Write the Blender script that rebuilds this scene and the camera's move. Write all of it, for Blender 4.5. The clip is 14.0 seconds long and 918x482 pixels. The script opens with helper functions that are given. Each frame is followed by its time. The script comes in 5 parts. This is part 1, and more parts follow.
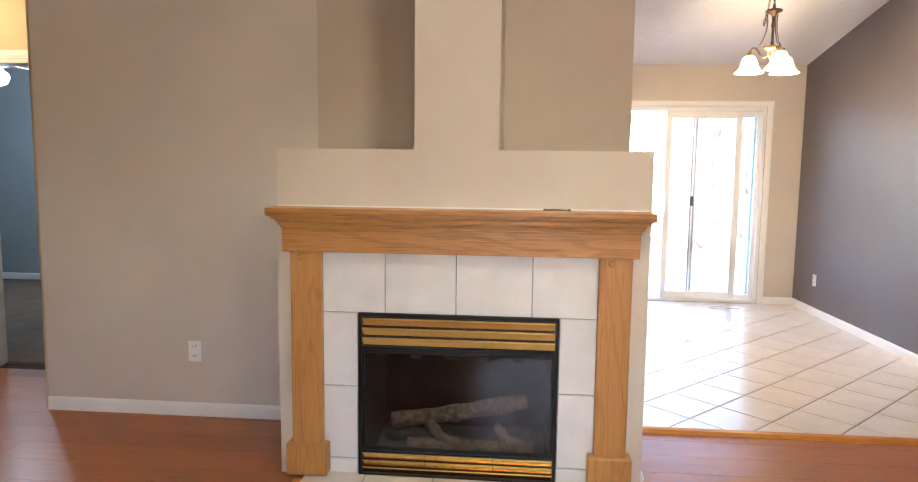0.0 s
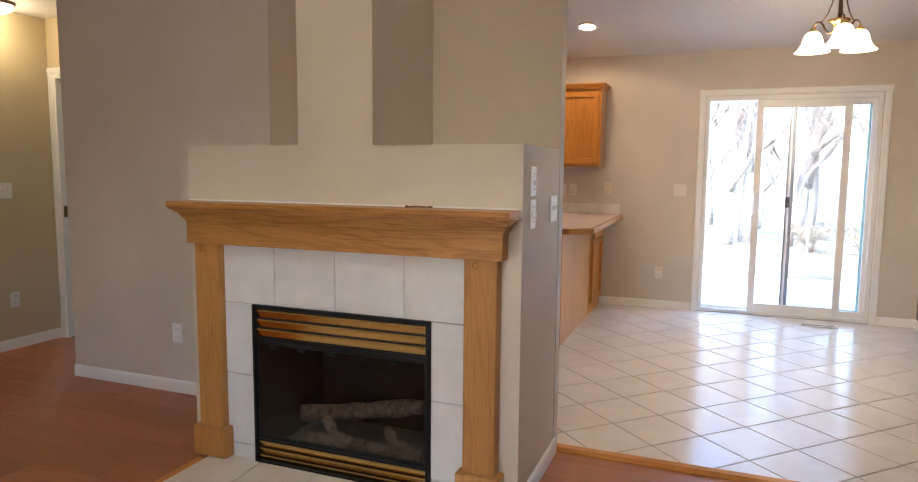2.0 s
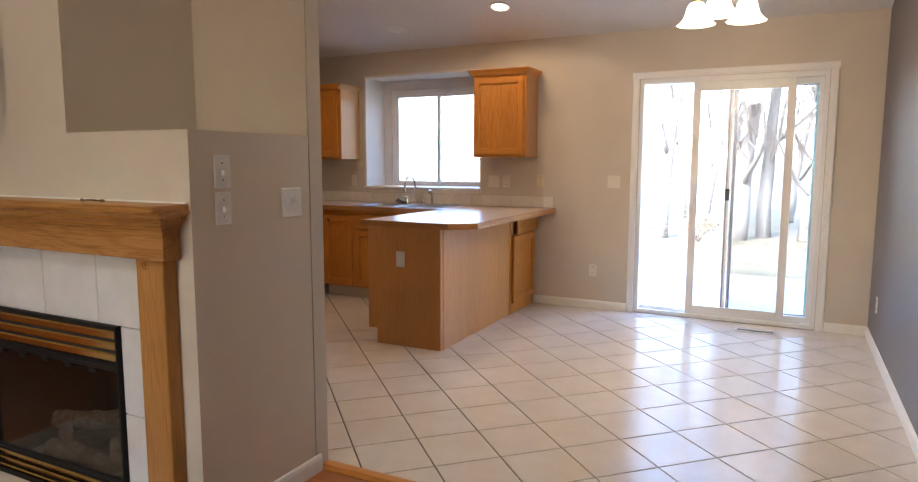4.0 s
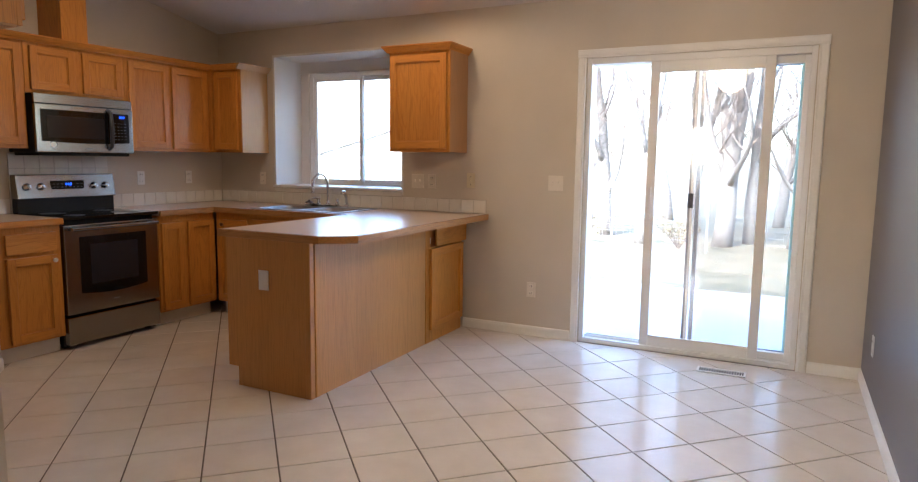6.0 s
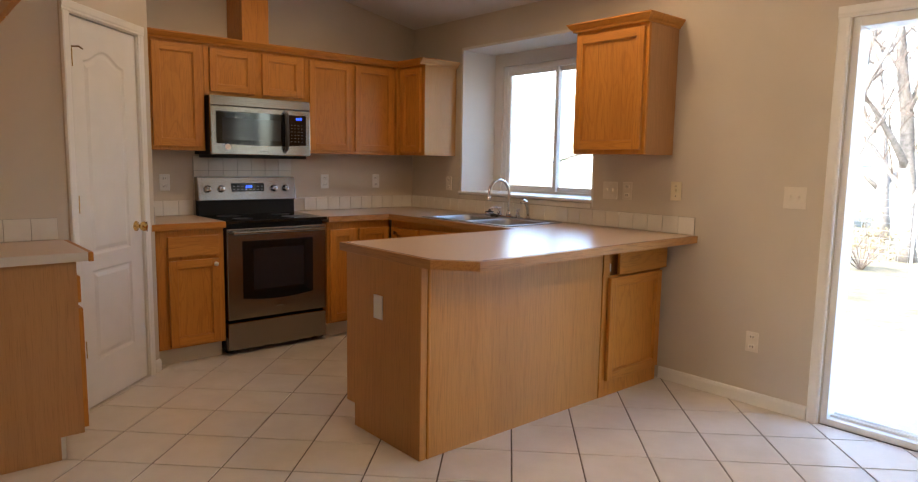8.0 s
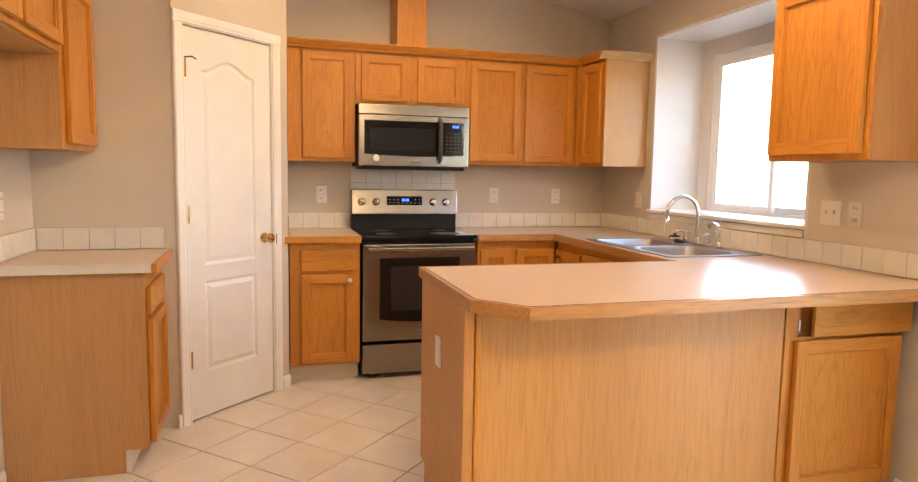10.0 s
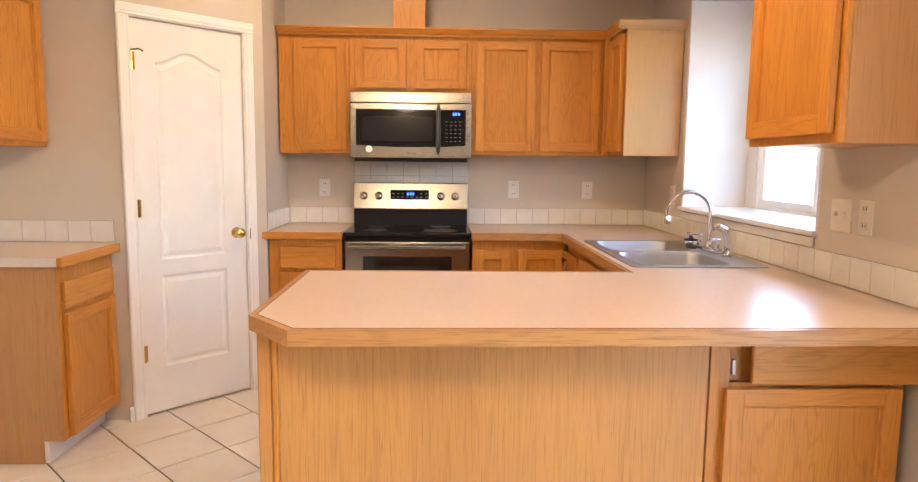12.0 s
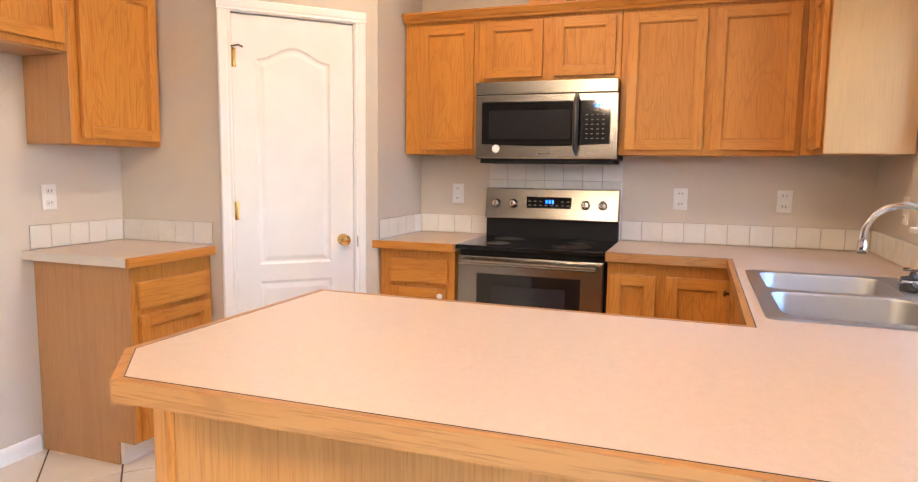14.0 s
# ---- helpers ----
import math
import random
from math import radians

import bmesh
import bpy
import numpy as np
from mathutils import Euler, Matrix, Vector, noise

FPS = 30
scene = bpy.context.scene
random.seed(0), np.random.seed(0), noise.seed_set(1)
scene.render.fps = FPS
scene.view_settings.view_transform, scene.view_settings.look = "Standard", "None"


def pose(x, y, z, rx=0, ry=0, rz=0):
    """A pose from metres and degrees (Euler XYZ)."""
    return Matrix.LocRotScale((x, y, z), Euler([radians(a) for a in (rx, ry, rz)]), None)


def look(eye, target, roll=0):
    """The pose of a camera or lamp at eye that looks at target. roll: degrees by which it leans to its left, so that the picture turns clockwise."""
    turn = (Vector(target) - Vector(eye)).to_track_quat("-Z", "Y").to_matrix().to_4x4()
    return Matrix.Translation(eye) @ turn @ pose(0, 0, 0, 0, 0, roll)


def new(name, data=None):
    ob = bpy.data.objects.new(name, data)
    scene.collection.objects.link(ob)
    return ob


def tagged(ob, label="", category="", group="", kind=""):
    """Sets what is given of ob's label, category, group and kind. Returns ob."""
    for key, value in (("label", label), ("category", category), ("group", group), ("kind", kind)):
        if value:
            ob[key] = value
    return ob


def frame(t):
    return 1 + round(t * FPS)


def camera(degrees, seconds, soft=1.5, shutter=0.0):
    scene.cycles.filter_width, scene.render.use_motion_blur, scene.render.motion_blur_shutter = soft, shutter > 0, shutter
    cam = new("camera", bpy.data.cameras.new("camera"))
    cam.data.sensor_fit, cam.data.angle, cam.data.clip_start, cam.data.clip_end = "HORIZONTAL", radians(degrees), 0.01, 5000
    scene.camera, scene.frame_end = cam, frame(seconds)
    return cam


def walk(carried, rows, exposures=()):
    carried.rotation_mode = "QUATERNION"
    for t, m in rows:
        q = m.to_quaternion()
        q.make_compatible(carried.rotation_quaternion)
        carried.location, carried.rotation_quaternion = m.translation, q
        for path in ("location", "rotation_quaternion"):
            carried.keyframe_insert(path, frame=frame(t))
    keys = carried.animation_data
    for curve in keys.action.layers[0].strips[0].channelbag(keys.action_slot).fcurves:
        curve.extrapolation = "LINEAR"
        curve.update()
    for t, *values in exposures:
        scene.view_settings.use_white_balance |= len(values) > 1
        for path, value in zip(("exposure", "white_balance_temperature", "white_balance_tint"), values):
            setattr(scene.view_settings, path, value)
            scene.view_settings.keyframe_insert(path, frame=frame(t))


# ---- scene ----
cam = camera(69.7, 14.0, soft=1.2)
PATH = [
    (0, (0.097, 0.181, 1.378), (-0.074, 2.163, 1.169), 0.7),
    (0.5, (0.385, 0.243, 1.376), (0.055, 2.204, 1.166), 0.7),
    (1, (0.687, 0.327, 1.361), (0.214, 2.26, 1.156), 0.7),
    (1.5, (1.012, 0.43, 1.365), (0.411, 2.326, 1.156), 0.6),
    (2, (1.342, 0.575, 1.37), (0.625, 2.429, 1.156), 0.5),
    (2.5, (1.685, 0.73, 1.378), (0.881, 2.548, 1.156), 0.4),
    (3, (1.992, 0.92, 1.366), (1.132, 2.712, 1.143), 0.1),
    (3.5, (2.263, 1.153, 1.365), (1.375, 2.931, 1.137), 0.1),
    (4, (2.476, 1.419, 1.359), (1.582, 3.193, 1.124), 0.1),
    (4.2, (2.523, 1.544, 1.347), (1.638, 3.321, 1.112), 0.1),
    (6.3, (2.603, 2.852, 1.349), (1.712, 4.626, 1.106), 0.9),
    (6.5, (2.621, 2.958, 1.353), (1.689, 4.709, 1.104), 0.7),
    (7, (2.69, 3.201, 1.355), (1.599, 4.858, 1.103), 0.5),
    (7.5, (2.604, 3.478, 1.361), (1.315, 4.987, 1.109), 0.5),
    (8, (2.512, 3.779, 1.35), (1.012, 5.081, 1.112), 1.0),
    (8.5, (2.428, 4.093, 1.345), (0.752, 5.161, 1.118), 0.8),
    (9, (2.424, 4.384, 1.363), (0.623, 5.222, 1.131), 0.6),
    (9.2, (2.398, 4.473, 1.354), (0.569, 5.249, 1.129), 0.7),
    (11.3, (2.233, 5.675, 1.328), (0.26, 5.921, 1.108), 0.8),
    (11.5, (2.206, 5.786, 1.336), (0.228, 5.984, 1.109), 0.7),
    (12, (2.096, 6.027, 1.348), (0.111, 6.092, 1.112), 0.6),
    (12.5, (1.952, 6.219, 1.348), (-0.032, 6.129, 1.113), 0.8),
    (13, (1.769, 6.403, 1.343), (-0.198, 6.128, 1.111), 0.7),
    (13.5, (1.584, 6.521, 1.336), (-0.35, 6.066, 1.108), 0.8),
    (14, (1.36, 6.638, 1.316), (-0.508, 5.958, 1.099), 0.7),
]
EXPOSURES = [(0.0, 4.85, 5600, 10), (0.6, 4.47, 5480, 10), (1.5, 4.26, 5500, 10), (3.0, 4.28, 5580, 10), (4.0, 4.15, 5620, 10), (6.5, 3.85, 5580, 10), (7.5, 3.72, 5850, 10), (8.4, 4.2, 6700, 10), (9.0, 4.72, 7000, 10), (11.5, 5.28, 6150, 10), (12.5, 5.27, 5900, 10), (13.5, 5.36, 5660, 10), (14.0, 5.38, 5680, 10)]
walk(cam, [(t, look(eye, target, roll)) for t, eye, target, roll in PATH], EXPOSURES)

# ---------------------------------------------------------------- world, sun, large lights
world = bpy.data.worlds.new("sky")
scene.world = world
world.use_nodes = True
wn = world.node_tree
sky = wn.nodes.new("ShaderNodeTexSky")
sky.sky_type, sky.sun_disc = "NISHITA", False
sky.dust_density, sky.ozone_density, sky.air_density = 2.0, 0.6, 1.0
sky.sun_elevation, sky.sun_rotation = radians(38), radians(200)
wn.nodes["Background"].inputs["Strength"].default_value = 0.15
wn.links.new(sky.outputs[0], wn.nodes["Background"].inputs["Color"])


def lamp(name, kind, m, energy, color, **kw):
    d = bpy.data.lights.new(name, kind)
    d.energy, d.color = energy, color
    for k, v in kw.items():
        if k == "size":
            d.size = v
        elif k == "size_y":
            d.shape, d.size_y = "RECTANGLE", v
        elif k == "radius":
            d.shadow_soft_size = v
        elif k == "angle":
            d.angle = v
        elif k == "spot":
            d.spot_size, d.spot_blend = radians(v), 0.4
    ob = new(name, d)
    ob.matrix_world = m
    return ob


DAY = (0.93, 0.97, 1.0)
WARM = (1.0, 0.68, 0.39)
lamp("sun", "SUN", look((-3, -10, 9), (0, 0, 0)), 1.4, (1.0, 0.95, 0.87), angle=radians(14))
# daylight through the living-room window behind the walk
lamp("living_daylight", "AREA", look((0.3, -3.06, 1.55), (0.3, 3.0, 1.4)), 0.52, DAY, size=1.3, size_y=1.3)

# ---------------------------------------------------------------- geometry helpers
WORLD = {}


def mesh_of(name, bm, material, smooth=False):
    me = bpy.data.meshes.new(name)
    bmesh.ops.recalc_face_normals(bm, faces=bm.faces[:])
    bm.to_mesh(me)
    bm.free()
    if smooth:
        for p in me.polygons:
            p.use_smooth = True
    for m in (material if isinstance(material, (list, tuple)) else [material]):
        me.materials.append(m)
    return me


def thing(name, at=(0, 0, 0), turn=0.0, label="", category="", group="", kind=""):
    """An Empty at a thing's base; its parts hang on it."""
    ob = new(name)
    ob.empty_display_size = 0.05
    ob.matrix_basis = pose(*at, 0, 0, turn)
    WORLD[ob] = ob.matrix_basis.copy()
    return tagged(ob, label, category, group, kind)


def settle(ob, moved=(0, 0, 0), sized=(1, 1, 1)):
    """Shifts a thing as a whole and stretches it about its base."""
    m = ob.matrix_basis
    ob.matrix_basis = Matrix.Translation(moved) @ m @ Matrix.Diagonal((*sized, 1))
    return ob


def part(name, bm, material, parent, label="", smooth=False, local=False):
    """Links a bmesh, given in world places (or the parent's own, local), as one mesh under parent."""
    if not local:
        bm.transform(WORLD[parent].inverted())
    ob = new(name, mesh_of(name, bm, material, smooth))
    ob.parent = parent
    WORLD[ob] = WORLD[parent]
    if label:
        ob["label"] = label
    return ob


def solo(name, bm, material, label="", category="", group="", kind="", smooth=False):
    """A thing or a piece of the setting that is one mesh, in world places."""
    ob = new(name, mesh_of(name, bm, material, smooth))
    WORLD[ob] = Matrix.Identity(4)
    return tagged(ob, label, category, group, kind)


def boxes(*specs, bev=0.0, seg=1):
    """Boxes (x0, x1, y0, y1, z0, z1) joined into one bmesh, edges bevelled."""
    bm = bmesh.new()
    for x0, x1, y0, y1, z0, z1 in specs:
        m = Matrix.LocRotScale(((x0 + x1) / 2, (y0 + y1) / 2, (z0 + z1) / 2), None, (abs(x1 - x0), abs(y1 - y0), abs(z1 - z0)))
        vs = bmesh.ops.create_cube(bm, size=1, matrix=m)["verts"]
        if bev:
            es = list({e for v in vs for e in v.link_edges})
            bmesh.ops.bevel(bm, geom=es, offset=bev, segments=seg, affect="EDGES", profile=0.6)
    return bm


def lathe(profile, at=(0, 0, 0), seg=20, turn=None):
    """A turned form from (radius, height) pairs about z."""
    bm = bmesh.new()
    rings = []
    for r, z in profile:
        rings.append([bm.verts.new((max(r, 1e-4) * math.cos(2 * math.pi * k / seg), max(r, 1e-4) * math.sin(2 * math.pi * k / seg), z)) for k in range(seg)])
    for a, b in zip(rings, rings[1:]):
        for k in range(seg):
            bm.faces.new((a[k], a[(k + 1) % seg], b[(k + 1) % seg], b[k]))
    bm.faces.new(rings[0][::-1])
    bm.faces.new(rings[-1])
    if turn is not None:
        bm.transform(turn)
    bm.transform(Matrix.Translation(at))
    return bm


def tube(points, radii, seg=8, bm=None):
    """A round rod along points; radii: one or one a point."""
    bm = bm or bmesh.new()
    pts = [Vector(p) for p in points]
    if not isinstance(radii, (list, tuple)):
        radii = [radii] * len(pts)
    rings = []
    side = None
    for i, p in enumerate(pts):
        d = (pts[min(i + 1, len(pts) - 1)] - pts[max(i - 1, 0)]).normalized()
        if side is None:
            side = d.orthogonal().normalized()
        side = (side - d * side.dot(d)).normalized()
        up = d.cross(side)
        rings.append([bm.verts.new(p + (side * math.cos(2 * math.pi * k / seg) + up * math.sin(2 * math.pi * k / seg)) * radii[i]) for k in range(seg)])
    for a, b in zip(rings, rings[1:]):
        for k in range(seg):
            bm.faces.new((a[k], a[(k + 1) % seg], b[(k + 1) % seg], b[k]))
    bm.faces.new(rings[0][::-1])
    bm.faces.new(rings[-1])
    return bm


def join(*bms):
    out = bms[0]
    for b in bms[1:]:
        me = bpy.data.meshes.new("tmp")
        b.to_mesh(me)
        b.free()
        out.from_mesh(me)
        bpy.data.meshes.remove(me)
    return out


def prism(poly, z0, z1, holes=(), bev=0.0):
    """An upright slab over a plan outline, with holes."""
    bm = bmesh.new()
    edges = []
    for loop in (poly, *holes):
        vs = [bm.verts.new((x, y, z0)) for x, y in loop]
        edges += [bm.edges.new((vs[k], vs[(k + 1) % len(vs)])) for k in range(len(vs))]
    bmesh.ops.triangle_fill(bm, use_beauty=True, edges=edges)
    r = bmesh.ops.extrude_face_region(bm, geom=bm.faces[:])
    bmesh.ops.translate(bm, vec=(0, 0, z1 - z0), verts=[g for g in r["geom"] if isinstance(g, bmesh.types.BMVert)])
    return bm


def profile_along(pts, a, b, out, up=(0, 0, 1)):
    """A moulding: the outline pts (d, h) swept from a to b, d along out and h along up."""
    bm = bmesh.new()
    a, b, out, up = Vector(a), Vector(b), Vector(out), Vector(up)
    r0 = [bm.verts.new(a + out * d + up * h) for d, h in pts]
    r1 = [bm.verts.new(b + out * d + up * h) for d, h in pts]
    n = len(pts)
    for k in range(n):
        bm.faces.new((r0[k], r0[(k + 1) % n], r1[(k + 1) % n], r1[k]))
    bm.faces.new(r0[::-1])
    bm.faces.new(r1)
    return bm


def face_box(face, u0, u1, z0, z1, d0, d1):
    """A box on an upright face: ('x', place, sign) or ('y', place, sign); d runs outwards."""
    ax, at, sg = face
    a, b = sorted((at + sg * d0, at + sg * d1))
    return (a, b, u0, u1, z0, z1) if ax == "x" else (u0, u1, a, b, z0, z1)


# ---------------------------------------------------------------- materials
def material(name, color, rough=0.5, metal=0.0, spec=0.5):
    m = bpy.data.materials.new(name)
    m.use_nodes = True
    b = m.node_tree.nodes["Principled BSDF"]
    b.inputs["Base Color"].default_value = (*color, 1)
    b.inputs["Roughness"].default_value = rough
    b.inputs["Metallic"].default_value = metal
    b.inputs["Specular IOR Level"].default_value = spec
    return m


def nodes_of(m):
    t = m.node_tree
    return t, t.nodes["Principled BSDF"]


def node(t, kind, **kw):
    n = t.nodes.new("ShaderNode" + kind)
    for k, v in kw.items():
        n.inputs[k].default_value = v
    return n


def coords(t, scale=(1, 1, 1), shift=True):
    """Places in metres, stretched, and shifted by object."""
    tc = node(t, "TexCoord")
    mp = node(t, "Mapping")
    mp.inputs["Scale"].default_value = scale
    t.links.new(tc.outputs["Object"], mp.inputs["Vector"])
    if shift:
        oi = node(t, "ObjectInfo")
        mul = node(t, "Math")
        mul.operation = "MULTIPLY"
        mul.inputs[1].default_value = 37.0
        t.links.new(oi.outputs["Random"], mul.inputs[0])
        t.links.new(mul.outputs[0], mp.inputs["Location"])
    return mp.outputs[0]


def ramp(t, fac, stops):
    r = node(t, "ValToRGB")
    e = r.color_ramp.elements
    while len(e) < len(stops):
        e.new(0.5)
    for k, (p, c) in zip(e, stops):
        k.position, k.color = p, (*c, 1)
    t.links.new(fac, r.inputs[0])
    return r.outputs[0]


def noise_of(t, vec, scale, detail=4, rough=0.5, distortion=0.0):
    n = node(t, "TexNoise", Scale=scale, Detail=detail, Roughness=rough, Distortion=distortion)
    t.links.new(vec, n.inputs["Vector"])
    return n.outputs["Fac"]


def bump(t, b, height, strength, distance):
    n = node(t, "Bump", Strength=strength, Distance=distance)
    t.links.new(height, n.inputs["Height"])
    t.links.new(n.outputs[0], b.inputs["Normal"])


def mix(t, a, b, fac, mode="MIX"):
    m = t.nodes.new("ShaderNodeMix")
    m.data_type, m.blend_type = "RGBA", mode
    for src, key in ((a, 6), (b, 7), (fac, 0)):
        if isinstance(src, (int, float)):
            m.inputs[key].default_value = src
        elif isinstance(src, tuple):
            m.inputs[key].default_value = (*src, 1)
        else:
            t.links.new(src, m.inputs[key])
    return m.outputs[2]


def paint(name, color, rough=0.55, grain=160, depth=0.0006, vary=0.06):
    """Rolled wall paint with orange-peel texture and faint large unevenness."""
    m = material(name, color, rough, spec=0.3)
    t, b = nodes_of(m)
    v = coords(t, shift=False)
    big = noise_of(t, v, 1.3, 3)
    lo, hi = tuple(c * (1 - vary) for c in color), tuple(c * (1 + vary) for c in color)
    t.links.new(ramp(t, big, [(0.3, lo), (0.7, hi)]), b.inputs["Base Color"])
    bump(t, b, noise_of(t, v, grain, 2), 0.35, depth)
    return m


def oak(name, light, dark, axis="z", rough=0.42, contrast=1.0, spread=6.0, stretch=0.14):
    """Oak with long grain along an axis, cathedral bands and open pores."""
    m = material(name, light, rough, spec=0.4)
    t, b = nodes_of(m)
    k = {"x": (stretch, 1, 1), "y": (1, stretch, 1), "z": (1, 1, stretch)}[axis]
    v = coords(t, k)
    band = noise_of(t, v, spread, 2, 0.4, 0.3)
    mul = node(t, "Math")
    mul.operation = "MULTIPLY"
    mul.inputs[1].default_value = 75.0
    t.links.new(band, mul.inputs[0])
    sine = node(t, "Math")
    sine.operation = "SINE"
    t.links.new(mul.outputs[0], sine.inputs[0])
    k2 = {"x": (0.03, 1, 1), "y": (1, 0.03, 1), "z": (1, 1, 0.03)}[axis]
    pores = noise_of(t, coords(t, k2), 215, 3, 0.62)
    broad = noise_of(t, coords(t, k), 3.0, 2)
    mid = tuple((a * 0.65 + c * 0.35) for a, c in zip(light, dark))
    c0 = ramp(t, broad, [(0.35, mid), (0.65, light)])
    bandm = ramp(t, sine.outputs[0], [(0.45, (0, 0, 0)), (0.95, (1, 1, 1))])
    sc = node(t, "Math")
    sc.operation = "MULTIPLY"
    sc.inputs[1].default_value = 0.36 * contrast
    t.links.new(bandm, sc.inputs[0])
    c1 = mix(t, c0, dark, sc.outputs[0])
    pm = ramp(t, pores, [(0.52, (0, 0, 0)), (0.66, (1, 1, 1))])
    sp = node(t, "Math")
    sp.operation = "MULTIPLY"
    sp.inputs[1].default_value = 0.55 * contrast
    t.links.new(pm, sp.inputs[0])
    c2 = mix(t, c1, tuple(c * 0.72 for c in dark), sp.outputs[0])
    t.links.new(c2, b.inputs["Base Color"])
    bump(t, b, pores, 0.12, 0.0006)
    b.inputs["Coat Weight"].default_value = 0.15
    b.inputs["Coat Roughness"].default_value = 0.25
    return m


def mottled(name, a, b_, rough, scale, depth=0.0, spec=0.5, metal=0.0, fine=0.0, shift=True, rough_vary=0.0):
    """Two tones at a large and a small scale, with slight relief."""
    m = material(name, a, rough, metal, spec)
    t, b = nodes_of(m)
    v = coords(t, shift=shift)
    n1 = noise_of(t, v, scale, 5, 0.6)
    c = ramp(t, n1, [(0.3, a), (0.72, b_)])
    if fine:
        n2 = noise_of(t, v, fine, 2)
        c = mix(t, c, tuple(x * 0.8 for x in a), ramp(t, n2, [(0.5, (0, 0, 0)), (0.8, (0.6, 0.6, 0.6))]))
        if depth:
            bump(t, b, n2, 0.4, depth)
    elif depth:
        bump(t, b, n1, 0.4, depth)
    t.links.new(c, b.inputs["Base Color"])
    if rough_vary:
        mr = node(t, "MapRange")
        mr.inputs["To Min"].default_value, mr.inputs["To Max"].default_value = rough - rough_vary, rough + rough_vary
        t.links.new(n1, mr.inputs["Value"])
        t.links.new(mr.outputs[0], b.inputs["Roughness"])
    return m


def brushed(name, color, rough, axis="y"):
    """Metal brushed along an axis."""
    m = material(name, color, rough, 1.0)
    t, b = nodes_of(m)
    k = {"x": (0.01, 1, 1), "y": (1, 0.01, 1), "z": (1, 1, 0.01)}[axis]
    n = noise_of(t, coords(t, k), 900, 2)
    mr = node(t, "MapRange")
    mr.inputs["To Min"].default_value, mr.inputs["To Max"].default_value = rough - 0.012, rough + 0.012
    t.links.new(n, mr.inputs["Value"])
    t.links.new(mr.outputs[0], b.inputs["Roughness"])
    t.links.new(ramp(t, n, [(0.3, tuple(c * 0.98 for c in color)), (0.7, color)]), b.inputs["Base Color"])
    b.inputs["Anisotropic"].default_value = 0.3
    return m


def glow(name, color, strength, base=(0.8, 0.8, 0.8)):
    m = material(name, base, 0.4)
    t, b = nodes_of(m)
    b.inputs["Emission Color"].default_value = (*color, 1)
    b.inputs["Emission Strength"].default_value = strength
    return m


def glass(name, tint=(1, 1, 1), rough=0.0):
    m = material(name, tint, rough)
    t, b = nodes_of(m)
    b.inputs["Transmission Weight"].default_value = 1.0
    b.inputs["IOR"].default_value = 1.45
    return m


TAUPE = paint("taupe_wall_paint", (0.592, 0.530, 0.446))
TAN = paint("light_tan_paint", (0.64, 0.565, 0.455))
CHARCOAL = paint("dark_accent_paint", (0.135, 0.118, 0.118), rough=0.4)
HALL = paint("hall_cream_paint", (0.54, 0.45, 0.29))
BLUEGREY = paint("blue_grey_paint", (0.30, 0.325, 0.335))
TRIM = mottled("white_trim_paint", (0.78, 0.77, 0.74), (0.84, 0.83, 0.80), 0.35, 3, 0.0)
DOORWHITE = mottled("white_door_paint", (0.76, 0.75, 0.72), (0.82, 0.81, 0.78), 0.38, 4, 0.0)
PLASTIC = material("white_plastic", (0.78, 0.77, 0.74), 0.3)
IVORY = material("ivory_plastic", (0.72, 0.64, 0.45), 0.35)
SLOT = material("dark_slot", (0.02, 0.02, 0.02), 0.6)
CEIL = material("white_knockdown_ceiling", (0.72, 0.70, 0.68), 0.8)
t_, b_ = nodes_of(CEIL)
v_ = coords(t_, shift=False)
blob = ramp(t_, noise_of(t_, v_, 34, 4, 0.6, 0.4), [(0.45, (0, 0, 0)), (0.56, (1, 1, 1))])
bump(t_, b_, blob, 0.6, 0.004)
OAK = oak("honey_oak", (0.59, 0.248, 0.036), (0.37, 0.128, 0.015), contrast=0.78, spread=8.0, stretch=0.17)
OAK_Y = oak("honey_oak_y", (0.59, 0.248, 0.036), (0.37, 0.128, 0.015), "y", contrast=0.78, spread=8.0)
OAK_X = oak("honey_oak_x", (0.59, 0.248, 0.036), (0.37, 0.128, 0.015), "x", contrast=0.78, spread=8.0)
MANTEL = oak("mantel_oak", (0.53, 0.262, 0.066), (0.32, 0.132, 0.028), "z", contrast=0.8)
MANTEL_X = oak("mantel_oak_x", (0.53, 0.262, 0.066), (0.32, 0.132, 0.028), "x", contrast=1.2)
# wall paint of the sink window recess, lightened to carry the daylight on it
DAYLITBOX = paint("daylit_recess_paint", (0.70, 0.67, 0.63))
OAKPALE = oak("pale_oak_panel", (0.60, 0.288, 0.078), (0.37, 0.155, 0.036), contrast=0.66, stretch=0.04, spread=13.0)
OAKPALE_Y = oak("pale_oak_panel_y", (0.52, 0.26, 0.082), (0.30, 0.13, 0.038), "y", contrast=1.0, spread=9.0)
OAKPALE_X = oak("pale_oak_panel_x", (0.52, 0.26, 0.082), (0.30, 0.13, 0.038), "x", contrast=1.0, spread=9.0)
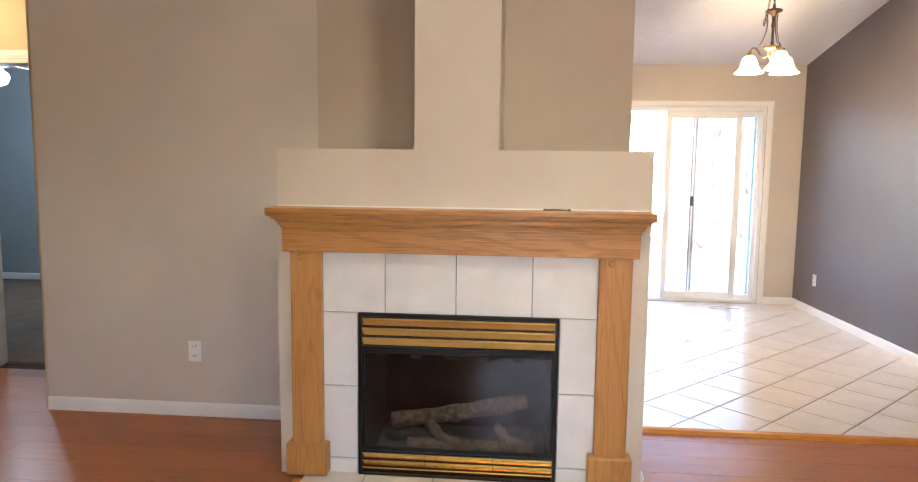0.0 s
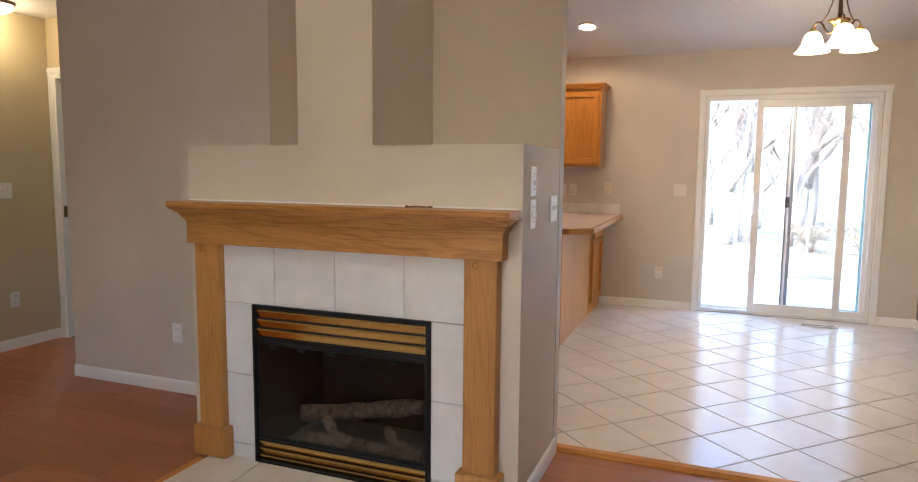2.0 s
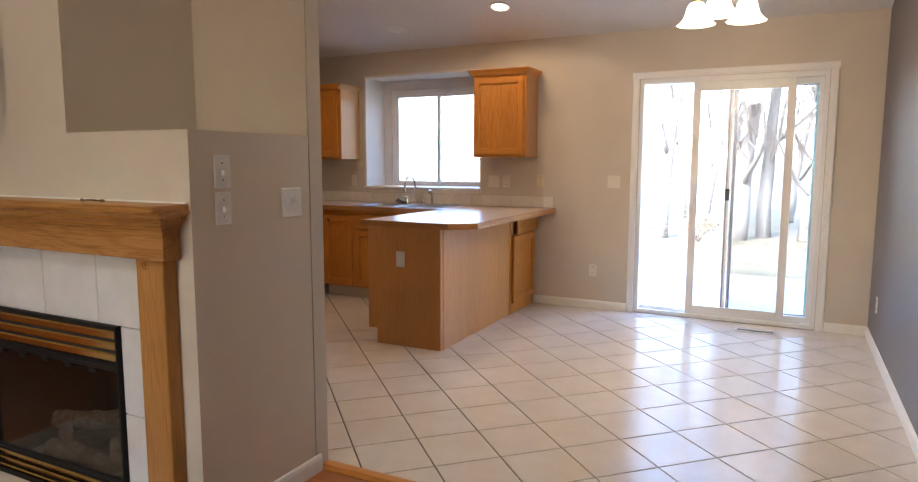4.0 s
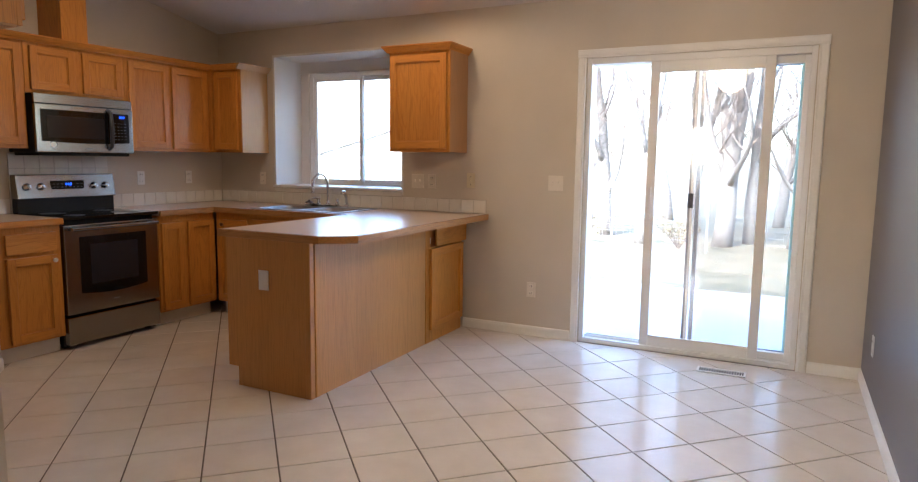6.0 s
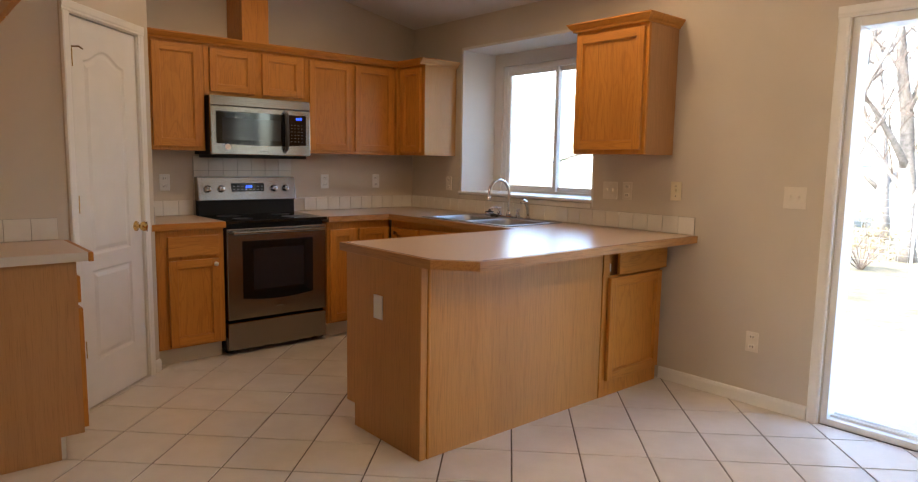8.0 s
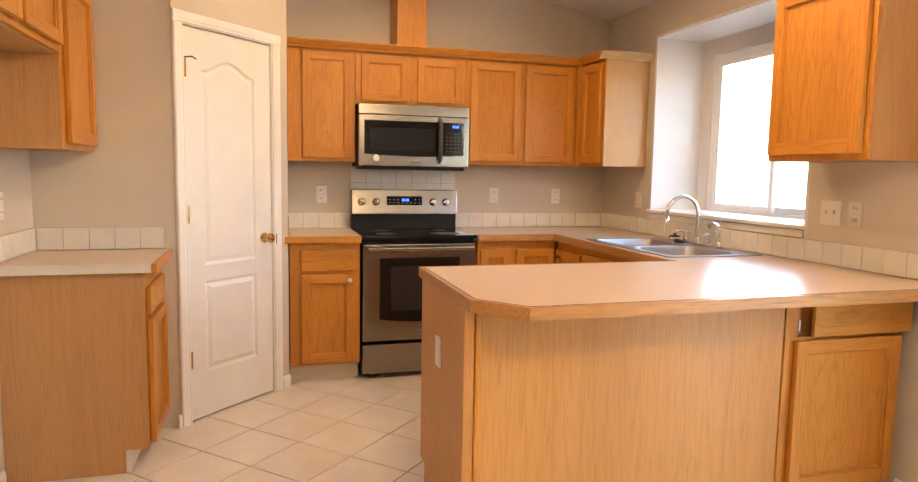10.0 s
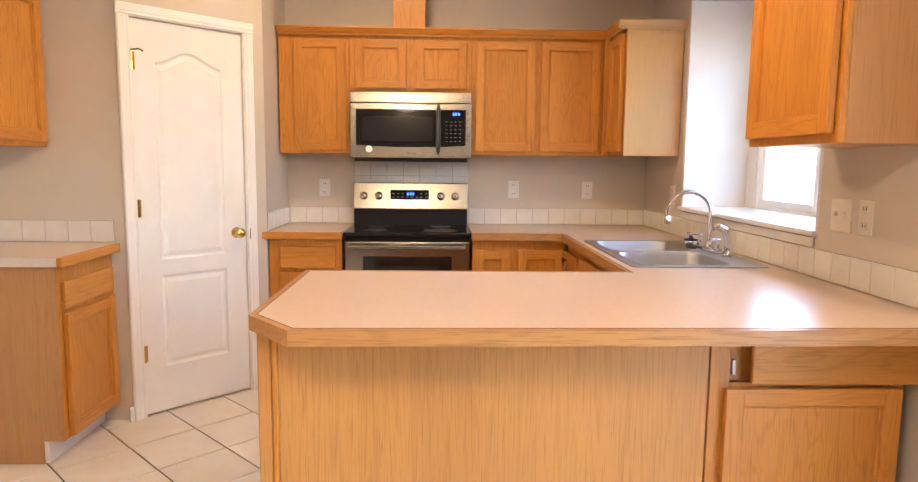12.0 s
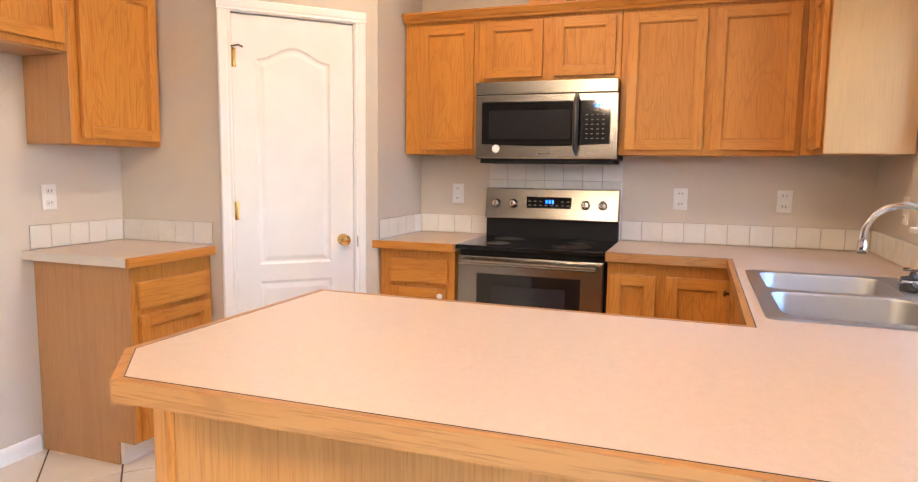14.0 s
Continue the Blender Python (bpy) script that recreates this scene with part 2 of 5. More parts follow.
OAKDULL = oak("dull_tan_oak_veneer", (0.51, 0.268, 0.105), (0.37, 0.18, 0.066), contrast=0.7, stretch=0.06)
MAPLE = oak("bleached_maple_panel", (0.52, 0.31, 0.122), (0.43, 0.245, 0.088), contrast=0.4)
MELAMINE = material("white_melamine", (0.70, 0.67, 0.60), 0.45)
LAMINATE = mottled("beige_laminate", (0.592, 0.459, 0.362), (0.642, 0.509, 0.411), 0.30, 60, 0.0, fine=300)
CUTEDGE = material("pale_laminate_edge", (0.66, 0.60, 0.53), 0.4)
FLOORTILE = mottled("glazed_cream_floor_tile", (0.70, 0.645, 0.58), (0.78, 0.73, 0.67), 0.20, 5, 0.0012, rough_vary=0.07)
GROUT = mottled("brown_grout", (0.085, 0.063, 0.048), (0.14, 0.108, 0.085), 0.85, 30)
WALLTILE = mottled("cream_glazed_tile", (0.70, 0.665, 0.60), (0.76, 0.73, 0.67), 0.14, 9)
PALEGROUT = mottled("pale_grout", (0.34, 0.31, 0.27), (0.42, 0.39, 0.35), 0.85, 30)
FIRETILE = mottled("white_fireplace_tile", (0.68, 0.665, 0.64), (0.78, 0.765, 0.74), 0.28, 6, 0.0006)
GREYGROUT = mottled("grey_grout", (0.22, 0.20, 0.18), (0.30, 0.28, 0.25), 0.85, 30)
BRASS = mottled("polished_brass", (0.72, 0.49, 0.16), (0.80, 0.57, 0.22), 0.2, 8, metal=1.0, rough_vary=0.08)
OLDBRASS = mottled("aged_bronze", (0.16, 0.10, 0.055), (0.24, 0.15, 0.08), 0.35, 30, metal=1.0)
BLACK = material("black_enamel", (0.010, 0.010, 0.011), 0.5, spec=0.25)
SOOT = mottled("sooty_firebox", (0.035, 0.031, 0.03), (0.075, 0.067, 0.063), 0.85, 8)
BLACKGLASS = material("black_glass", (0.008, 0.008, 0.009), 0.06)
OVENGLASS = material("oven_door_glass", (0.02, 0.02, 0.024), 0.08)
STEEL = brushed("brushed_stainless", (0.35, 0.33, 0.30), 0.24, "y")
STEEL_X = brushed("brushed_stainless_sink", (0.42, 0.43, 0.44), 0.46, "x")
CHROME = material("chrome", (0.80, 0.80, 0.80), 0.06, 1.0)
KEYGREY = material("grey_key_print", (0.16, 0.16, 0.16), 0.5)
GREYPLASTIC = material("dark_grey_plastic", (0.035, 0.035, 0.038), 0.35)
BLUELED = glow("blue_led", (0.02, 0.08, 1.0), 0.25, (0, 0, 0.05))
SHADE = glow("lit_frosted_glass", (1.0, 0.78, 0.45), 0.30, (0.9, 0.85, 0.7))
BULB = glow("lit_bulb", (1.0, 0.72, 0.40), 1.0)
COLDBULB = glow("lit_globe", (0.85, 0.97, 1.0), 0.35)
PANE = glass("window_glass")
FIREGLASS = glass("smoked_fire_glass", (0.50, 0.48, 0.47))
FIREGLASS.node_tree.nodes["Principled BSDF"].inputs["IOR"].default_value = 1.36
VINYL = material("white_vinyl", (0.80, 0.80, 0.79), 0.35)
TEALFRAME = material("blue_grey_frame", (0.33, 0.56, 0.60), 0.45, 0.1)
ALU = material("grey_aluminium", (0.30, 0.31, 0.32), 0.4, 0.8)
LOGM = mottled("ceramic_log", (0.12, 0.085, 0.06), (0.46, 0.38, 0.31), 0.9, 40, 0.006, fine=90)
EMBER = mottled("grey_ash", (0.12, 0.11, 0.10), (0.28, 0.26, 0.25), 0.95, 30, 0.006)
CARPET = mottled("brown_carpet", (0.16, 0.115, 0.08), (0.22, 0.165, 0.12), 0.95, 6, 0.004, fine=400)
CONCRETE = mottled("pale_concrete", (0.50, 0.49, 0.47), (0.60, 0.585, 0.56), 0.85, 3, 0.002, fine=90)
LAWN = mottled("dormant_lawn", (0.06, 0.06, 0.032), (0.21, 0.17, 0.11), 0.95, 2.6, 0.02, fine=12)
BARK = mottled("grey_bark", (0.13, 0.118, 0.107), (0.26, 0.24, 0.215), 0.9, 14, 0.004, fine=60)
TWIG = mottled("brown_twig", (0.09, 0.07, 0.056), (0.18, 0.145, 0.12), 0.9, 20)
LEAF = mottled("dry_shrub_leaf", (0.10, 0.085, 0.045), (0.20, 0.15, 0.08), 0.8, 9)
WIRE = material("galvanised_wire", (0.42, 0.43, 0.43), 0.45, 0.7)
TEAL = mottled("pale_green_siding", (0.46, 0.58, 0.54), (0.52, 0.64, 0.60), 0.7, 2)
ROOF = mottled("grey_shingle", (0.34, 0.34, 0.34), (0.44, 0.44, 0.44), 0.9, 12, 0.01)


def plank_material():
    m = oak("orange_laminate_plank", (0.40, 0.145, 0.045), (0.25, 0.076, 0.02), "x", rough=0.40, contrast=0.6)
    t, b = nodes_of(m)
    src = b.inputs["Base Color"].links[0].from_socket
    oi = node(t, "ObjectInfo")
    f = ramp(t, oi.outputs["Random"], [(0.0, (0.82, 0.80, 0.78)), (1.0, (1.12, 1.1, 1.08))])
    t.links.new(mix(t, src, f, 1.0, "MULTIPLY"), b.inputs["Base Color"])
    return m


PLANK = plank_material()

# ---------------------------------------------------------------- the structure
EAVE, PITCH, RIDGE, EAST = 2.52, 0.19, 0.8, 3.07


def roofline(y):
    return EAVE + PITCH * (7.45 - y) if y > RIDGE else EAVE + PITCH * (7.45 - RIDGE) - PITCH * (RIDGE - y)


def wall_y(name, mat, x0, x1, y0, y1, holes=(), top=None, label="", z0=0.0):
    """A wall along x between y0 and y1, with openings (x0, x1, z0, z1)."""
    top = top or roofline(y0) + 0.05
    cuts = sorted({x0, x1, *[h[0] for h in holes], *[h[1] for h in holes]})
    specs = []
    for a, b in zip(cuts, cuts[1:]):
        z = z0
        for h in sorted(h for h in holes if h[0] <= a and h[1] >= b):
            if h[2] > z:
                specs.append((a, b, y0, y1, z, h[2]))
            z = h[3]
        specs.append((a, b, y0, y1, z, top))
    bm = boxes(*specs)
    bmesh.ops.remove_doubles(bm, verts=bm.verts[:], dist=1e-5)
    return solo(name, bm, mat, label, "wall", kind="structure")


def wall_x(name, mat, x0, x1, y0, y1, label="", top=None):
    """A wall along y whose head follows the ceiling."""
    ys = [y0] + ([RIDGE] if y0 < RIDGE < y1 else []) + [y1]
    pts = [(y, (top or roofline(y) + 0.05)) for y in ys]
    outline = [(y0, 0.0), (y1, 0.0)] + pts[::-1]
    bm = bmesh.new()
    a = [bm.verts.new((x0, y, z)) for y, z in outline]
    b = [bm.verts.new((x1, y, z)) for y, z in outline]
    n = len(a)
    bm.faces.new(a)
    bm.faces.new(b[::-1])
    for k in range(n):
        bm.faces.new((a[k], b[k], b[(k + 1) % n], a[(k + 1) % n]))
    return solo(name, bm, mat, label, "wall", kind="structure")


wall_y("wall_north", TAUPE, -2.50, EAST + 0.12, 7.45, 7.60, [(-1.72, -0.315, 1.06, 2.285), (1.23, 2.697, 0.0, 2.095)], label="taupe painted outer wall of kitchen and dining area")
wall_x("wall_east", CHARCOAL, EAST, EAST + 0.12, -3.1, 7.45, "dark charcoal-plum accent wall of the dining area")
wall_x("wall_kitchen", TAUPE, -2.50, -2.39, 3.70, 7.45, "taupe painted wall behind the range")
wall_y("wall_fireplace", TAUPE, -2.54, 0.665, 3.62, 3.70, label="taupe wall that carries the fireplace", top=roofline(3.62) + 0.05)
wall_y("wall_fridge", TAUPE, -2.39, 0.30, 3.704, 3.83, label="taupe wall behind the empty fridge space", top=roofline(3.70) + 0.05)
wall_x("wall_pantry_side", TAUPE, -1.33, -1.25, 3.83, 4.46, "taupe side wall of the corner pantry")
wall_y("wall_pantry_end", TAUPE, -2.39, -1.81, 4.94, 5.02, label="taupe end wall of the corner pantry")
wall_x("wall_hall_side", HALL, -2.62, -2.54, 3.704, 4.30, "cream painted short wall of the hall", top=2.55)
wall_x("wall_west", HALL, -3.66, -3.54, -3.1, 4.30, "cream painted wall of living room and hall")
wall_y("wall_hall_end", HALL, -3.66, -2.57, 4.30, 4.42, [(-3.475, -2.65, 0.0, 2.07)], top=2.55, label="cream painted hall end wall with a door opening")
wall_y("wall_south", TAUPE, -3.66, EAST + 0.12, -3.22, -3.1, [(-0.4, 1.0, 0.9, 2.2)], label="taupe back wall of the living room")
wall_y("hall_header", TAUPE, -3.54, -2.54, 3.62, 3.70, label="taupe wall above the hall opening", top=roofline(3.62) + 0.05, z0=2.50)
wall_y("wall_bedroom_north", BLUEGREY, -7.2, -2.50, 7.60, 7.72, top=2.55, label="blue-grey bedroom wall")
wall_x("wall_bedroom_west", BLUEGREY, -7.2, -7.08, 4.42, 7.6, "blue-grey bedroom wall", top=2.55)
wall_y("wall_bedroom_south", BLUEGREY, -7.2, -3.66, 4.30, 4.42, top=2.55, label="blue-grey bedroom wall")
wall_x("wall_bedroom_east", BLUEGREY, -2.62, -2.504, 4.42, 7.6, "blue-grey bedroom wall", top=2.55)

# the sloping ceiling, the flat ones over hall and bedroom
bm = bmesh.new()
cy = [-3.22, RIDGE, 7.60]
lo = [[bm.verts.new((x, y, roofline(y) if y < 7.5 else EAVE - PITCH * 0.15)) for y in cy] for x in (-3.66, EAST + 0.12)]
hi = [[bm.verts.new((x, y, (roofline(y) if y < 7.5 else EAVE - PITCH * 0.15) + 0.2)) for y in cy] for x in (-3.66, EAST + 0.12)]
for k in range(2):
    bm.faces.new((lo[0][k], lo[1][k], lo[1][k + 1], lo[0][k + 1]))
    bm.faces.new((hi[0][k], hi[0][k + 1], hi[1][k + 1], hi[1][k]))
    for s in (0, 1):
        bm.faces.new((lo[s][k], lo[s][k + 1], hi[s][k + 1], hi[s][k]))
for e in (0, 2):
    bm.faces.new((lo[0][e], lo[1][e], hi[1][e], hi[0][e]))
solo("ceiling", bm, CEIL, "white knockdown-textured vaulted ceiling", "ceiling", kind="structure")
solo("ceiling_hall", boxes((-3.66, -2.54, 3.704, 4.42, 2.50, 2.60)), CEIL, "white textured flat hall ceiling", "ceiling", kind="structure")
solo("ceiling_bedroom", boxes((-7.2, -2.50, 4.424, 7.72, 2.50, 2.60)), CEIL, "white textured bedroom ceiling", "ceiling", kind="structure")

# the bumped-out window box over the sink
wbox = thing("window_box", (-1.0, 7.6, 1.0), 0, "taupe plastered box recess round the sink window", "window recess", kind="structure")
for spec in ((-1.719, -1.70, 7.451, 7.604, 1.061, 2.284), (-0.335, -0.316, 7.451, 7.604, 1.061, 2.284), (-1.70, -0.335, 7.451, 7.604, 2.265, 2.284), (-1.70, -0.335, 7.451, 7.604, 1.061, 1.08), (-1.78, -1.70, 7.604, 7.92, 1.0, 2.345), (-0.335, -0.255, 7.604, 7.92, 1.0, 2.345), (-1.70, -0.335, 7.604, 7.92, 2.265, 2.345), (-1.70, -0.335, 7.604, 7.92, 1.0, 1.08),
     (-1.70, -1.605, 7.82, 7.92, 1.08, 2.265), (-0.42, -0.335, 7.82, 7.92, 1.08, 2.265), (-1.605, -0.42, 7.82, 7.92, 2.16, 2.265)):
    # window light on these panels is put into their paler colour
    part("recess_panel", boxes(spec), DAYLITBOX, wbox)

# the corner pantry's slanting wall with its opening; s runs along it from the hinge side
DIAG = Matrix.Translation((-1.29, 4.505, 0)) @ pose(0, 0, 0, 0, 0, 135)   # local x along the wall, local -y into the room
bm = boxes((-0.064, -0.005, 0.0, 0.08, 0, 3.05), (0.605, 0.728, 0.0, 0.08, 0, 3.05), (-0.005, 0.605, 0.0, 0.08, 2.05, 3.05))
bm.transform(DIAG)
solo("wall_pantry", bm, TAUPE, "taupe slanting wall of the corner pantry", "wall", kind="structure")


# baseboards
BASE = [(0, 0), (0.013, 0), (0.013, 0.055), (0.010, 0.068), (0.006, 0.074), (0, 0.076)]


def baseboard(a, b, out):
    solo("baseboard", profile_along(BASE, a, b, out), TRIM, "white moulded wooden baseboard", "baseboard", kind="structure")


baseboard((-2.54, 3.62, 0), (-0.95, 3.62, 0), (0, -1, 0))
baseboard((0.664, 3.0, 0), (0.664, 3.645, 0), (1, 0, 0))
baseboard((-0.95, 3.05, 0), (-0.95, 3.62, 0), (-1, 0, 0))
baseboard((0.262, 7.45, 0.0), (1.163, 7.45, 0.0), (0, -1, 0))
baseboard((2.765, 7.45, 0.0), (EAST, 7.45, 0.0), (0, -1, 0))
baseboard((EAST, 3.712, 0.0), (EAST, 7.437, 0.0), (-1, 0, 0))
baseboard((EAST, -3.1, 0), (EAST, 3.643, 0), (-1, 0, 0))
baseboard((-3.54, -3.1, 0), (-3.54, 4.30, 0), (1, 0, 0))
baseboard((-0.73, 3.83, 0.0), (0.30, 3.83, 0.0), (0, 1, 0))
baseboard((-7.08, 7.6, 0.02), (-2.62, 7.6, 0.02), (0, -1, 0))
d_ = DIAG.to_3x3()
n_ = d_ @ Vector((0, -1, 0))
baseboard(DIAG @ Vector((-0.085, 0, 0.0)), DIAG @ Vector((-0.066, 0, 0.0)), n_)
baseboard(DIAG @ Vector((0.664, 0, 0.0)), DIAG @ Vector((0.728, 0, 0.0)), n_)

CASE = [(0, 0), (0.011, 0.0), (0.015, 0.006), (0.013, 0.014), (0.016, 0.022), (0.016, 0.05), (0.012, 0.057), (0, 0.06)]


def casing(name, m, w, h, z0=0.0, label="white moulded door casing"):
    """Trim round an opening of width w and height h; local x along the wall, -y out of it."""
    ob = thing(name, tuple(m.translation), 0, label, "door casing", kind="structure")
    for nm, bm in (("side_casing", profile_along(CASE, (0, 0, z0), (0, 0, h), (0, -1, 0), (-1, 0, 0))), ("side_casing", profile_along(CASE, (w, 0, z0), (w, 0, h), (0, -1, 0), (1, 0, 0))),
                   ("head_casing", profile_along(CASE, (-0.06, 0, h), (w + 0.06, 0, h), (0, -1, 0), (0, 0, 1)))):
        bm.transform(m)
        part(nm, bm, TRIM, ob)
    return ob


casing("door_casing", DIAG @ Matrix.Translation((-0.004, 0, 0)), 0.608, 2.05, 0.0)
casing("hall_door_casing", Matrix.Translation((-3.475, 4.30, 0)), 0.825, 2.07)
solo("hall_door_jamb", boxes((-3.478, -3.455, 4.29, 4.43, 0, 2.07), (-2.67, -2.647, 4.29, 4.43, 0, 2.07), (-3.455, -2.67, 4.29, 4.43, 2.045, 2.07), (-3.455, -3.443, 4.34, 4.38, 0, 2.045), bev=0.002), TRIM, "white painted door jamb of the hall opening", "door jamb", kind="structure")
solo("strike_plate", boxes((-3.456, -3.452, 4.305, 4.335, 0.97, 1.06)), OLDBRASS, "dark brass strike plate on the hall door jamb", "strike plate")

# floors: subfloor, carpet, oak reducer strip
floor_living = solo("floor_living", boxes((-3.66, EAST + 0.12, -3.22, 3.68, -0.12, -0.004)), material("dark_underlay", (0.05, 0.025, 0.012), 0.9), "orange-brown laminate plank floor of living room and hall", "floor", kind="structure")
floor_hall = solo("floor_hall", boxes((-3.66, -2.504, 3.68, 4.42, -0.12, -0.004)), material("dark_underlay_hall", (0.05, 0.025, 0.012), 0.9), "orange-brown laminate plank floor of the hall", "floor", kind="structure")
floor_kitchen = solo("floor_kitchen", boxes((-2.504, EAST + 0.12, 3.68, 7.60, -0.12, -0.005)), GROUT, "cream glazed tiles laid diagonally with brown grout", "floor", kind="structure")
solo("floor_bedroom", boxes((-7.2, -2.504, 4.424, 7.72, -0.12, 0.012)), CARPET, "brown bedroom carpet", "floor", kind="structure")
solo("floor_trim", profile_along([(-0.035, 0), (0.03, 0), (0.03, 0.018), (0.012, 0.024), (-0.015, 0.020), (-0.035, 0.004)], (0.665, 3.68, 0), (EAST, 3.68, 0), (0, 1, 0)), OAK_X, "oak reducer strip between plank floor and tiles", "floor trim", kind="structure")

# ---------------------------------------------------------------- sliding glass door
SCREEN = material("insect_mesh", (0.16, 0.17, 0.17), 0.7)
nodes_of(SCREEN)[1].inputs["Alpha"].default_value = 0.17
casing("slider_casing", Matrix.Translation((1.225, 7.45, 0)), 1.477, 2.095, 0.0, "white casing round the sliding glass door")
slider = thing("sliding_door", (1.915, 7.52, 0), 0, "white vinyl sliding glass door, slid partly open", "sliding door", kind="structure")
part("frame", boxes((1.17, 1.205, 7.46, 7.60, 0.0, 2.05), (2.625, 2.66, 7.46, 7.60, 0.0, 2.05), (1.205, 2.625, 7.46, 7.60, 2.005, 2.05), (1.205, 2.625, 7.46, 7.60, 0.0, 0.035),
     (1.205, 2.625, 7.503, 7.508, 0.035, 0.05), (1.205, 2.625, 7.558, 7.562, 0.035, 0.05), bev=0.003), VINYL, slider)


def sash(name, x0, x1, y0, y1, z0, z1, mat, side, rail=0.075):
    s = part(name, boxes((x0, x0 + side, y0, y1, z0, z1), (x1 - side, x1, y0, y1, z0, z1), (x0 + side, x1 - side, y0, y1, z1 - rail, z1), (x0 + side, x1 - side, y0, y1, z0, z0 + rail), bev=0.003), mat, slider)
    ym = (y0 + y1) / 2
    p = part("pane", boxes((x0 + side - 0.006, x1 - side + 0.006, ym - 0.003, ym + 0.003, z0 + rail - 0.006, z1 - rail + 0.006)), PANE, s)
    p.visible_shadow = False
    return s


moving = sash("sliding_panel", 1.625, 2.425, 7.47, 7.50, 0.035, 2.005, VINYL, 0.062)
sash("fixed_panel", 1.915, 2.625, 7.515, 7.553, 0.035, 2.005, VINYL, 0.034, 0.05)
# grey of the weatherstrip, which also stands in for shade on the backlit stile
part("weatherstrip", boxes((1.914, 1.930, 7.509, 7.515, 0.04, 2.0), bev=0.001), ALU, slider, "dark grey weatherstrip that also holds the backlit stile's shade")
part("handle", boxes((1.632, 1.668, 7.438, 7.47, 0.94, 1.16), bev=0.008, seg=2), VINYL, moving, "white pull handle")
screen = part("screen_frame", boxes((1.955, 1.985, 7.568, 7.583, 0.05, 1.99),  (1.985, 2.585, 7.568, 7.583, 1.95, 1.99), (1.985, 2.585, 7.568, 7.583, 0.05, 0.09), bev=0.002), ALU, slider, "grey aluminium insect-screen frame")
part("screen_jamb", boxes((2.575, 2.622, 7.568, 7.583, 0.05, 1.99), bev=0.002), TEALFRAME, slider, "blue-grey screen side rail")
part("screen_mesh", boxes((1.984, 2.576, 7.574, 7.576, 0.088, 1.952)), SCREEN, screen, "fine grey insect mesh")
part("latch", boxes((1.913, 1.952, 7.503, 7.515, 1.02, 1.12), bev=0.005), GREYPLASTIC, screen, "dark grey screen latch")

settle(slider, (0.0487, 0, 0), (0.985, 1, 1.022))

# ---------------------------------------------------------------- kitchen window
win = thing("window_1", (-1.0, 7.85, 1.08), 0, "white vinyl two-pane sliding window over the sink", "window", kind="structure")
part("window_frame", boxes((-1.625, -1.58, 7.835, 7.91, 1.08, 2.14), (-0.465, -0.42, 7.835, 7.91, 1.08, 2.14), (-1.58, -0.465, 7.835, 7.91, 2.095, 2.14), (-1.58, -0.465, 7.835, 7.91, 1.08, 1.125), bev=0.003), VINYL, win)
for a, b, y in ((-1.575, -1.005, 7.85), (-1.05, -0.47, 7.885)):
    s_ = part("sash", boxes((a, a + 0.035, y - 0.014, y + 0.014, 1.125, 2.095), (b - 0.035, b, y - 0.014, y + 0.014, 1.125, 2.095), (a + 0.035, b - 0.035, y - 0.014, y + 0.014, 2.06, 2.095), (a + 0.035, b - 0.035, y - 0.014, y + 0.014, 1.125, 1.16), bev=0.002), VINYL, win)
    p_ = part("pane", boxes((a + 0.03, b - 0.03, y - 0.003, y + 0.003, 1.155, 2.065)), PANE, s_)
    p_.visible_shadow = False
settle(win, (0.009, 0, 0.0), (0.985, 1, 1.02))
solo("window_sill", boxes((-1.72, -0.32, 7.428, 7.835, 1.086, 1.108), bev=0.006, seg=2), TRIM, "white painted sill of the sink window recess", "window sill", kind="structure")
win2 = thing("window_2", (0.3, -3.16, 0.9), 0, "white framed living-room window", "window", kind="structure")
part("window_frame", boxes((-0.4, -0.34, -3.2, -3.12, 0.9, 2.2), (0.94, 1.0, -3.2, -3.12, 0.9, 2.2), (-0.34, 0.94, -3.2, -3.12, 2.14, 2.2), (-0.34, 0.94, -3.2, -3.12, 0.9, 0.96), (0.27, 0.33, -3.2, -3.12, 0.96, 2.14), bev=0.003), VINYL, win2)

blind = thing("window_blind", (0.3, -3.0, 0.95), 0, "white horizontal slatted blind hanging in the living-room window", "window blind")
part("headrail", boxes((-0.38, 0.98, -3.099, -2.97, 2.16, 2.20), bev=0.004), VINYL, blind)
for k in range(16):
    bm = boxes((-0.665, 0.665, -0.025, 0.025, -0.0015, 0.0015))
    bm.transform(Matrix.Translation((0.3, -3.0, 0.96 + 0.078 * k)) @ pose(0, 0, 0, 18, 0, 0))
    part("slat", bm, VINYL, blind)
for x in (-0.15, 0.75):
    part("cord", tube([(x, -2.968, 0.93), (x, -2.968, 2.17)], 0.002, 5), VINYL, blind)
part("bottom_rail", boxes((-0.365, 0.965, -3.025, -2.975, 0.925, 0.94), bev=0.003), VINYL, blind)

